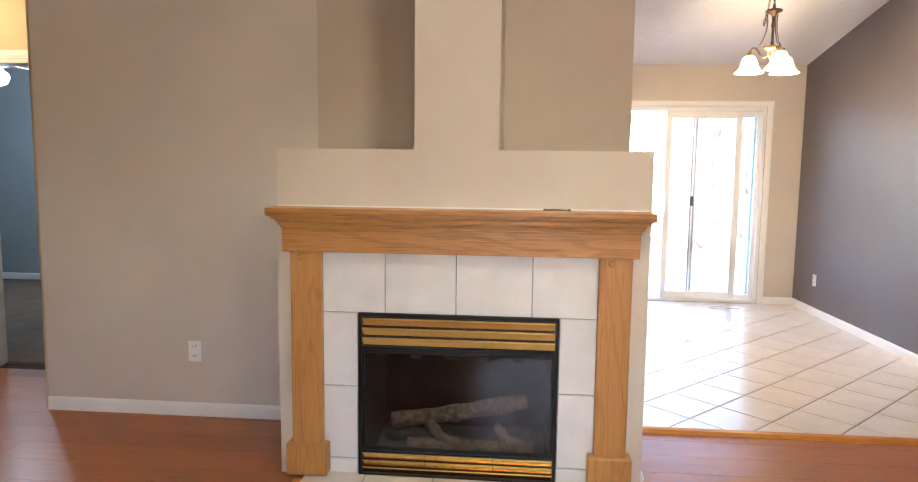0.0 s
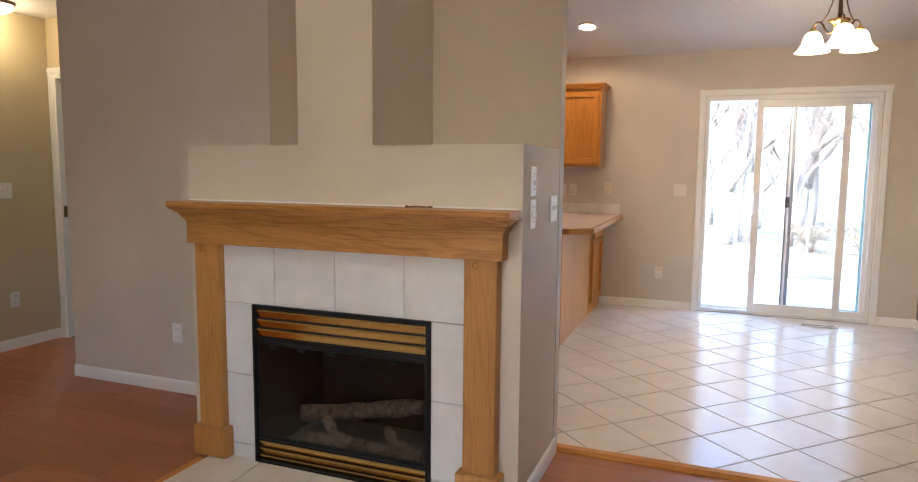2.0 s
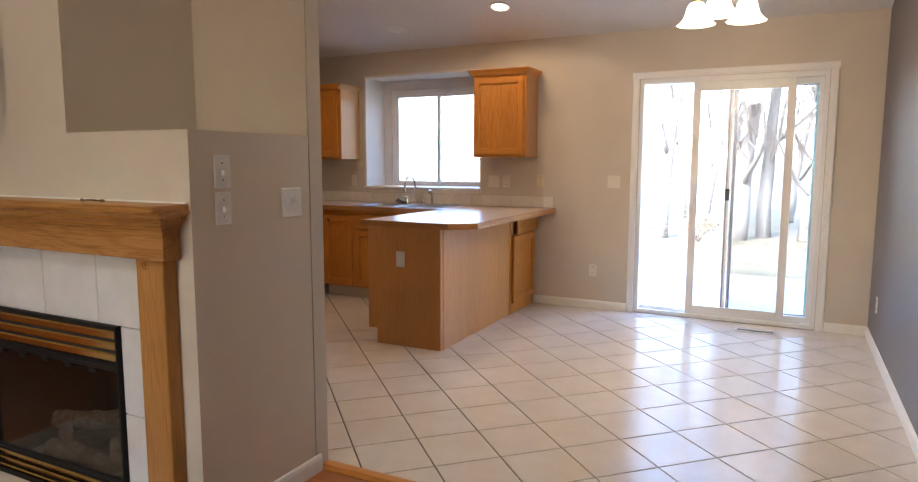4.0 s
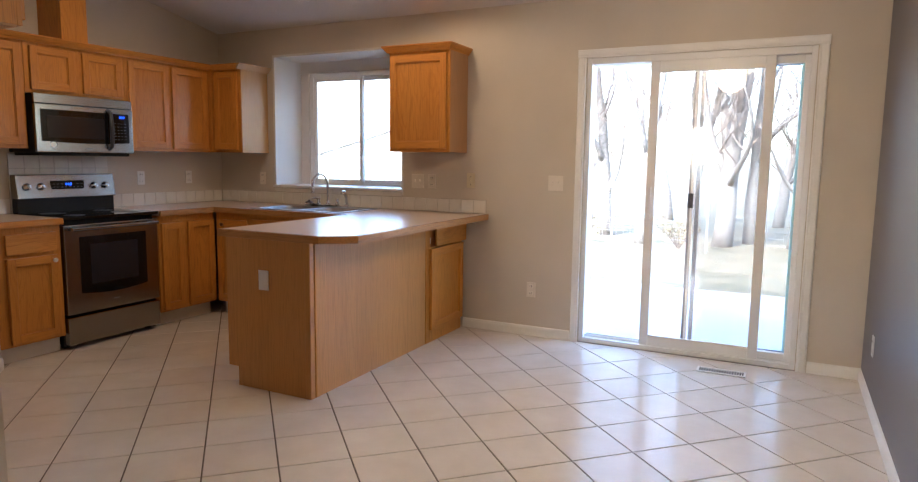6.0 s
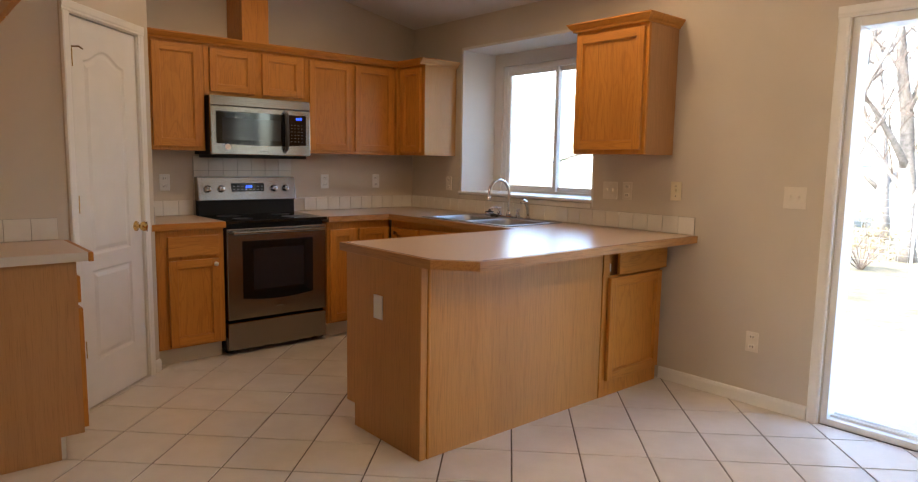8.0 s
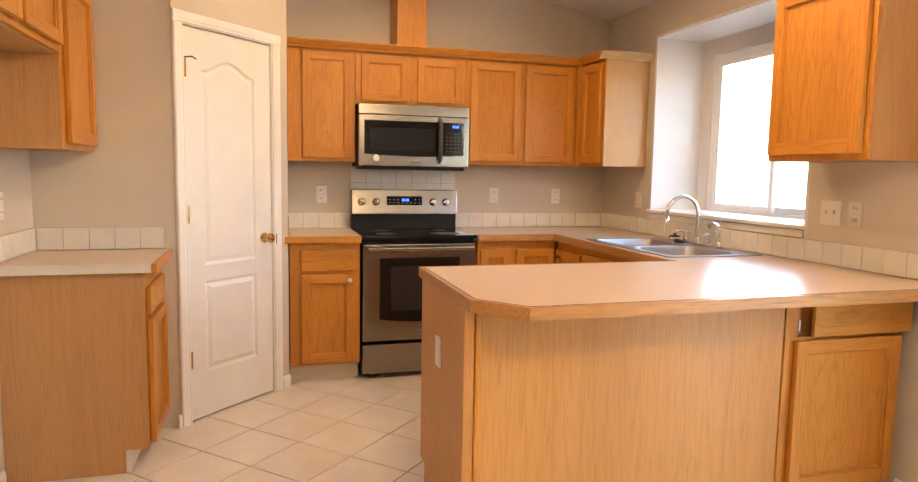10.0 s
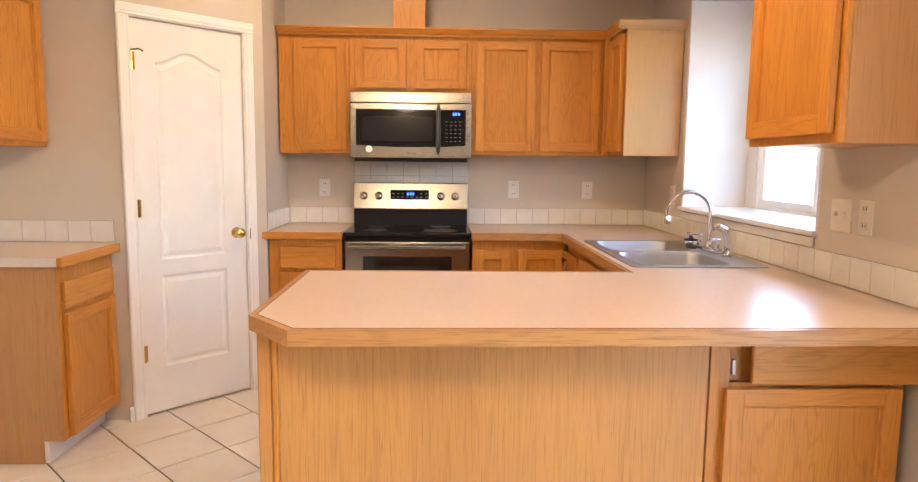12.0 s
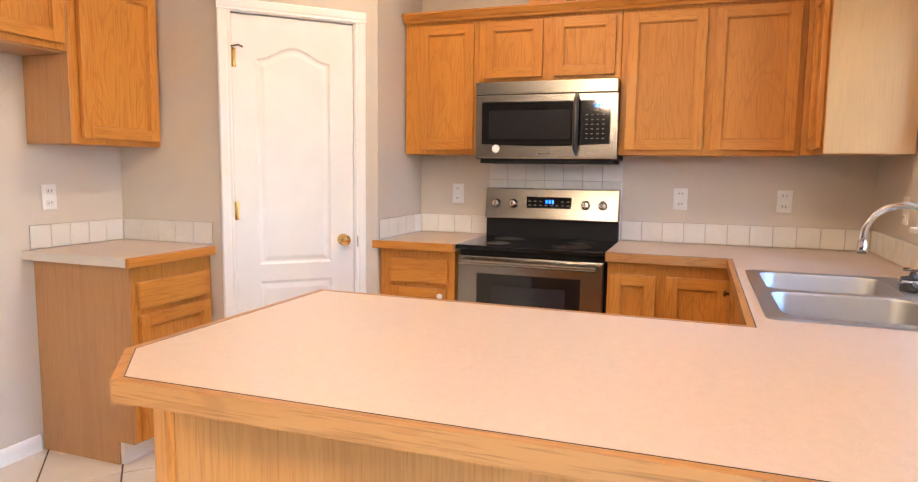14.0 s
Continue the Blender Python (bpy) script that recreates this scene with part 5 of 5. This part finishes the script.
part("stem", lathe([(0.012, 2.605), (0.010, 2.56), (0.016, 2.545), (0.016, 2.53), (0.010, 2.515), (0.010, 2.42), (0.014, 2.40), (0.010, 2.385)], (CX, CY, 0), 16), OLDBRASS, ch, smooth=True)
part("bowl", lathe([(0.012, 2.39), (0.040, 2.383), (0.064, 2.374), (0.066, 2.362), (0.044, 2.350), (0.030, 2.335), (0.032, 2.310), (0.022, 2.295), (0.012, 2.275), (0.004, 2.262)], (CX, CY, 0), 24), BRASS, ch, "worn brass bowl", smooth=True)
for a in (-88, 31, 154):
    c, s = math.cos(radians(a)), math.sin(radians(a))
    P = lambda r, z: (CX + r * c, CY + r * s, z)
    arm = part("arm", tube([P(0.026, 2.315), P(0.045, 2.296), P(0.066, 2.298), P(0.084, 2.32), P(0.098, 2.352), P(0.116, 2.374), P(0.136, 2.374), P(0.152, 2.358), P(0.158, 2.330)], 0.0065, 8), OLDBRASS, ch, smooth=True)
    part("stay", tube([P(0.045, 2.632), P(0.040, 2.56), P(0.048, 2.49), P(0.072, 2.42), P(0.106, 2.372)], 0.0038, 6), OLDBRASS, ch, smooth=True)
    part("socket_cup", lathe([(0.012, 2.344), (0.021, 2.330), (0.030, 2.312), (0.0, 2.312)], P(0.158, 0), 16), BRASS, arm, smooth=True)
    prof = [(0.030, 2.326), (0.046, 2.318), (0.062, 2.296), (0.071, 2.262), (0.080, 2.230), (0.098, 2.200), (0.118, 2.182), (0.128, 2.173), (0.125, 2.173), (0.112, 2.185), (0.093, 2.204), (0.076, 2.232), (0.067, 2.262), (0.058, 2.293), (0.036, 2.314)]
    prof = [(0.86 * r, 2.182 + 0.86 * (z - 2.173)) for r, z in prof]
    part("shade", lathe(prof, P(0.158, 0), 28), SHADE, arm, "lit frosted glass bell shade", smooth=True)
    part("bulb", lathe([(0.012, 2.31), (0.030, 2.265), (0.028, 2.235), (0.004, 2.215)], P(0.158, 0), 12), BULB, arm, smooth=True)
lamp("chandelier_light", "POINT", Matrix.Translation((CX, CY, 2.13)), 2.3, WARM, radius=0.12)


def can_light(x, y, energy):
    z = roofline(y)
    slope = pose(0, 0, 0, -math.degrees(math.atan(PITCH)), 0, 0)
    ob = thing("recessed_light", (x, y, z), 0, "lit round recessed ceiling light with white trim", "recessed light", "ceiling downlights")
    part("trim", lathe([(0.095, 0.002), (0.095, -0.006), (0.080, -0.010), (0.070, -0.002), (0.070, 0.002)], (0, 0, 0), 28, slope), TRIM, ob, smooth=True, local=True)
    part("bulb" if energy else "lens", lathe([(0.066, -0.001), (0.062, -0.006), (0.03, -0.010), (0.0, -0.011)], (0, 0, 0), 20, slope), BULB if energy else PLASTIC, ob, smooth=True, local=True)
    if not energy:
        ob["label"] = "unlit round recessed ceiling light with white trim"
        return
    lamp("downlight", "SPOT", Matrix.Translation((x, y, z - 0.03)), energy, WARM, radius=0.06, spot=164)


can_light(0.20, 6.69, 1.5)
can_light(-0.96, 6.93, 0)
# unseen downlight, added to warm the wall cabinets and duct cover
can_light(-1.0, 5.75, 2.0)
hl = thing("ceiling_light", (-3.36, 3.80, 2.5), 0, "lit flush dome light on the hall ceiling", "ceiling light")
part("base", lathe([(0.12, 2.5), (0.12, 2.485), (0.11, 2.48)], (-3.36, 3.80, 0), 24), OLDBRASS, hl, smooth=True)
part("dome", lathe([(0.11, 2.482), (0.10, 2.45), (0.06, 2.425), (0.0, 2.418)], (-3.36, 3.80, 0), 24), SHADE, hl, "lit glass dome", smooth=True)
lamp("hall_light", "POINT", Matrix.Translation((-3.36, 3.80, 2.36)), 0.5, (1.0, 0.74, 0.40), radius=0.1)
# unseen dome, added as a source for the living-room fill
lv = thing("ceiling_light", (1.05, 0.9, 3.71), 0, "unseen lit dome light added on the living-room ceiling", "ceiling light")
part("base", lathe([(0.18, 3.73), (0.18, 3.68), (0.16, 3.67)], (1.05, 0.9, 0), 24), OLDBRASS, lv, smooth=True)
part("dome", lathe([(0.16, 3.672), (0.14, 3.62), (0.08, 3.58), (0.0, 3.57)], (1.05, 0.9, 0), 24), SHADE, lv, "lit glass dome", smooth=True)
# added fill for the chimney breast and recesses, set off from the dome
lamp("living_light", "POINT", Matrix.Translation((0.85, 0.8, 3.45)), 4.3, (1.0, 0.83, 0.60), radius=0.25)

fan = thing("ceiling_fan", (-4.86, 6.2, 2.5), 0, "white bedroom ceiling fan with a lit globe", "ceiling fan")
part("rod", tube([(-4.86, 6.2, 2.5), (-4.86, 6.2, 2.40)], 0.012, 10), TRIM, fan)
part("motor", lathe([(0.03, 2.41), (0.10, 2.395), (0.11, 2.36), (0.09, 2.33), (0.05, 2.31), (0.05, 2.29)], (-4.86, 6.2, 0), 24), TRIM, fan, smooth=True)
for k in range(5):
    bm = boxes((0.14, 0.60, -0.06, 0.06, -0.004, 0.004), bev=0.003)
    bm.transform(Matrix.Translation((-4.86, 6.2, 2.36)) @ pose(0, 0, 0, 0, 0, 20 + 72 * k) @ pose(0, 0, 0, 10))
    part("blade", bm, TRIM, fan)
part("globe", lathe([(0.05, 2.29), (0.085, 2.26), (0.095, 2.22), (0.075, 2.17), (0.03, 2.145), (0.0, 2.14)], (-4.86, 6.2, 0), 20), COLDBULB, fan, "lit white globe", smooth=True)
lamp("fan_light", "POINT", Matrix.Translation((-4.86, 6.2, 2.05)), 1.6, (0.80, 0.92, 1.0), radius=0.1)

# ---------------------------------------------------------------- backsplash tiles
def backsplash(face, u0, u1, z0, z1, rows, label="row of cream glazed backsplash tiles", pitch=0.1085, shift=0.0):
    c = face_box(face, (u0 + u1) / 2, (u0 + u1) / 2, z0, z0, 0.004, 0.004)
    ob = thing("backsplash", (c[0], c[2], z0), 0, label, "backsplash", kind="structure")
    part("bed", boxes(face_box(face, u0, u1, z0, z1, 0.0015, 0.006)), PALEGROUT, ob)
    h = (z1 - z0) / rows
    n = max(1, round((u1 - u0) / pitch))
    w = (u1 - u0) / n
    for r in range(rows):
        for k in range(n):
            part("tile", boxes(face_box(face, u0 + k * w + 0.0012, u0 + (k + 1) * w - 0.0012, z0 + r * h + 0.0012, z0 + (r + 1) * h - 0.0012, 0.004, 0.010), bev=0.0015), WALLTILE, ob)


backsplash(("x", -2.39, 1), 5.031, 5.461, 0.934, 1.042, 1)
backsplash(("x", -2.39, 1), 5.464, 6.233, 0.934, 1.364, 4, "cream glazed tile panel behind the range")
backsplash(("x", -2.39, 1), 6.236, 7.438, 0.934, 1.042, 1)
backsplash(("y", 7.45, -1), -2.378, 0.452, 0.934, 1.042, 1)
backsplash(("y", 7.45, -1), -1.70, -0.33, 1.044, 1.083, 1, "narrow cream strip under the sink window", 1.37)
backsplash(("y", 5.02, 1), -2.378, -1.815, 0.934, 1.042, 1)
backsplash(("x", -1.25, 1), 3.843, 4.405, 0.934, 1.042, 1)
backsplash(("y", 3.83, 1), -1.238, -0.735, 0.934, 1.042, 1)

# ---------------------------------------------------------------- outside
solo("ground", boxes((-3000, 3000, -3000, 3000, -0.6, -0.14)), LAWN, "dormant straw-coloured lawn", "lawn", kind="structure")
solo("patio", boxes((-0.8, 5.5, 7.62, 10.3, -0.14, -0.03), bev=0.01), CONCRETE, "pale concrete patio slab behind the house", "patio", kind="structure")


def grow(bm_t, bm_c, p, d, r, length, level, rnd):
    """One limb and its side limbs, tapering to a thin end."""
    n = 7 if level < 2 else 5
    tip = 0.6 if level == 0 else 0.88
    pts, rad = [p], [r]
    for k in range(n):
        d = (d + Vector((rnd.uniform(-1, 1), rnd.uniform(-1, 1), rnd.uniform(-0.5, 0.9))) * (0.10, 0.2, 0.28, 0.34, 0.4)[level]).normalized()
        p = p + d * length / n
        pts.append(p)
        rad.append(max(r * (1 - tip * (k + 1) / n), 0.0025))
    tube(pts, rad, (9, 6, 4, 3, 3)[level], bm_t if level < 2 else bm_c)
    if level >= 4:
        return
    for k in range((8, 6, 6, 4)[level]):
        f = rnd.uniform(0.2 if level == 0 else 0.15, 1.0)
        i = min(int(f * n), n - 1)
        base = pts[i].lerp(pts[i + 1], f * n - i)
        side = Vector((rnd.uniform(-1, 1), rnd.uniform(-1, 1), rnd.uniform(0.0, 0.9))).normalized()
        share = 0.6 if level == 0 and k < 2 else 0.38
        grow(bm_t, bm_c, base, ((pts[i + 1] - pts[i]).normalized() * 0.7 + side).normalized(), max(rad[i] * share, 0.0045), length * rnd.uniform(0.35, 0.62), level + 1, rnd)


def tree(at, height, r, seed, lean=(0, 0), label="bare winter tree with grey bark and fine twigs"):
    rnd = random.Random(seed)
    ob = thing("tree", at, 0, label, "tree", "bare trees behind the garden")
    bt, bc = bmesh.new(), bmesh.new()
    grow(bt, bc, Vector((0, 0, -0.05)), Vector((*lean, 1)).normalized(), r, height, 0, rnd)
    part("trunk", bt, BARK, ob, smooth=True, local=True)
    part("crown", bc, TWIG, ob, "fine bare twigs", local=True)
    return ob


rt = random.Random(12)
SPOTS = [(-1.5, 15.4, 0.12), (-0.75, 16.3, 0.15), (0.15, 15.2, 0.13), (0.75, 16.8, 0.11), (1.55, 15.5, 0.19), (2.0, 16.2, 0.15), (2.75, 15.8, 0.15), (3.25, 16.6, 0.10), (4.3, 15.9, 0.15), (5.6, 16.4, 0.16), (-2.8, 16.4, 0.14), (7.2, 17.0, 0.17),
         (-2.2, 20.0, 0.16), (-0.2, 20.6, 0.14), (1.2, 21.0, 0.17), (2.4, 20.2, 0.14), (3.8, 21.2, 0.17), (6.2, 21.0, 0.16)]
for k, (x, y, r) in enumerate(SPOTS):
    tree((x, y, -0.14), rt.uniform(4.0, 5.2), r, 100 + k, (rt.uniform(-0.12, 0.12), rt.uniform(-0.05, 0.05)))

fence = thing("wire_fence", (1.0, 14.4, -0.14), 0, "low galvanised wire mesh garden fence on thin posts", "fence")
for k in range(9):
    part("post", tube([(-5 + 1.6 * k, 14.4, -0.14), (-5 + 1.6 * k, 14.4, 1.05)], 0.02, 6), WIRE, fence)
bm = bmesh.new()
for k in range(9):
    tube([(-5, 14.4, 0.05 + 0.11 * k), (7.8, 14.4, 0.05 + 0.11 * k)], 0.0022, 4, bm)
for k in range(105):
    tube([(-5 + 0.122 * k, 14.4, 0.0), (-5 + 0.122 * k, 14.4, 0.95)], 0.0018, 3, bm)
tagged(part("mesh", bm, WIRE, fence), kind="stuff")


def shrub(at, size, seed):
    rnd = random.Random(seed)
    ob = thing("shrub", at, 0, "low dry brown shrub at the fence", "shrub", "shrubs along the fence")
    bs, bl = bmesh.new(), bmesh.new()
    for k in range(16):
        d = Vector((rnd.uniform(-1, 1), rnd.uniform(-1, 1), rnd.uniform(0.6, 1.6))).normalized()
        p1 = d * size * rnd.uniform(0.4, 0.7)
        p2 = p1 + (d + Vector((rnd.uniform(-0.5, 0.5), rnd.uniform(-0.5, 0.5), 0))).normalized() * size * 0.4
        tube([(0, 0, -0.02), p1, p2], [0.012, 0.008, 0.003], 4, bs)
        for j in range(26):
            c = p1.lerp(p2, rnd.random()) + Vector([rnd.uniform(-0.16, 0.16) * size for _ in range(3)])
            u, w = Vector([rnd.uniform(-1, 1) for _ in range(3)]).normalized() * 0.03, Vector([rnd.uniform(-1, 1) for _ in range(3)]).normalized() * 0.016
            bl.faces.new([bl.verts.new(c + q) for q in (-u, w, u, -w)])
    tagged(part("stem", bs, TWIG, ob, local=True), kind="stuff")
    tagged(part("foliage", bl, LEAF, ob, local=True), kind="stuff")


for k, (x, y, s) in enumerate([(3.9, 14.0, 1.0), (3.1, 14.7, 0.7), (0.9, 14.8, 0.6), (-0.9, 14.7, 0.9), (-2.4, 14.9, 0.8), (5.2, 14.2, 1.0), (-4.2, 14.6, 0.9)]):
    shrub((x, y, -0.14), s, 50 + k)

shed = thing("neighbour_house", (-9.0, 22.0, -0.14), 0, "small pale green neighbouring house with a grey gable roof", "house")
part("wall", boxes((-12.5, -5.5, 20.0, 24.0, -0.14, 2.5)), TEAL, shed)
part("roof", join(profile_along([(-3.9, 2.45), (0, 4.1), (3.9, 2.45), (3.9, 2.3), (0, 3.95), (-3.9, 2.3)], (-9.0, 19.9, 0), (-9.0, 24.4, 0), (1, 0, 0)), profile_along([(-3.5, 2.45), (0, 3.97), (3.5, 2.45)], (-9.0, 20.0, 0), (-9.0, 20.05, 0), (1, 0, 0))), ROOF, shed)
part("window", boxes((-8.2, -7.2, 19.96, 20.02, 0.9, 1.9), bev=0.01), VINYL, shed, "white framed window")
settle(shed, (1.2, 0, 0), (1, 1, 0.62))

# ---------------------------------------------------------------- floor pieces
ROW_A, ROW_B, CORNER = Vector((0.2259, 0.2241)), Vector((-0.2241, 0.2259)), Vector((1.7804, 4.1254))
REG = (-2.39, EAST, 3.712, 7.449)


def clip(poly, ax, at, keep):
    out = []
    for i in range(len(poly)):
        a, b = poly[i - 1], poly[i]
        ina, inb = (a[ax] - at) * keep >= 0, (b[ax] - at) * keep >= 0
        if ina != inb:
            f = (at - a[ax]) / (b[ax] - a[ax])
            out.append((a[0] + (b[0] - a[0]) * f, a[1] + (b[1] - a[1]) * f))
        if inb:
            out.append(b)
    return out


def tile_mesh(poly):
    bm = bmesh.new()
    n = len(poly)
    e = 0.0016
    cx, cy = sum(p[0] for p in poly) / n, sum(p[1] for p in poly) / n
    lo = [bm.verts.new((x, y, -0.006)) for x, y in poly]
    mid = [bm.verts.new((x, y, 0.0032)) for x, y in poly]
    top_ = [bm.verts.new((x + (cx - x) * e / 0.16, y + (cy - y) * e / 0.16, 0.0048)) for x, y in poly]
    for p, q in ((lo, mid), (mid, top_)):
        for k in range(n):
            bm.faces.new((p[k], p[(k + 1) % n], q[(k + 1) % n], q[k]))
    bm.faces.new(top_)
    return mesh_of("tile", bm, FLOORTILE)


G = 0.0036
G2 = 0.5 - G / 0.32
diamond = [tuple(ROW_A * p + ROW_B * q) for p, q in ((G2, -G2), (G2, G2), (-G2, G2), (-G2, -G2))]
whole = tile_mesh(diamond)
for i in range(-18, 20):
    for j in range(-18, 20):
        x, y = CORNER + ROW_A * (i + 0.5) + ROW_B * (j + 0.5)
        poly = [(x + a, y + b) for a, b in diamond]
        cut = poly
        for ax, at, keep in ((0, REG[0], 1), (0, REG[1], -1), (1, REG[2], 1), (1, REG[3], -1)):
            cut = clip(cut, ax, at, keep) if cut else cut
        if len(cut) < 3:
            continue
        area = abs(sum(cut[k - 1][0] * cut[k][1] - cut[k][0] * cut[k - 1][1] for k in range(len(cut)))) / 2
        if area < 0.002:
            continue
        if x + y < 2.88 and x < -1.40:
            continue
        full = all(abs(a[0] - b[0]) + abs(a[1] - b[1]) < 1e-6 for a, b in zip(sorted(cut), sorted(poly))) and len(cut) == 4
        me = whole if full else tile_mesh([(a - x, b - y) for a, b in cut])
        ob = new("tile", me)
        ob.parent = floor_kitchen
        ob.location = (x, y, -0.0048)

PW, PL = 0.193, 1.29


def plank_mesh(w, l):
    return mesh_of("plank", boxes((0.0004, l - 0.0004, 0.0004, w - 0.0004, -0.008, 0.0), bev=0.0008), PLANK)


plank_full = plank_mesh(PW, PL)
rnd = random.Random(4)


def lay(x0, x1, y0, y1, parent):
    y = y0
    while y < y1 - 0.01:
        w = min(PW, y1 - y)
        x = x0 - rnd.random() * PL * 0.9
        while x < x1 - 0.01:
            a, b = max(x, x0), min(x + PL, x1)
            if b - a > 0.02:
                me = plank_full if (b - a > PL - 1e-4 and w > PW - 1e-4) else plank_mesh(w, b - a)
                ob = new("plank", me)
                ob.parent = parent
                ob.location = (a, y, 0.0)
            x += PL
        y += PW


lay(-3.54, EAST, 3.57 - 0.193 * 34, 3.57, floor_living)
lay(0.665, EAST, 3.57, 3.647, floor_living)
lay(-2.54, 0.665, 3.57, 3.618, floor_living)
lay(-3.54, -2.54, 3.57, 4.30, floor_hall)
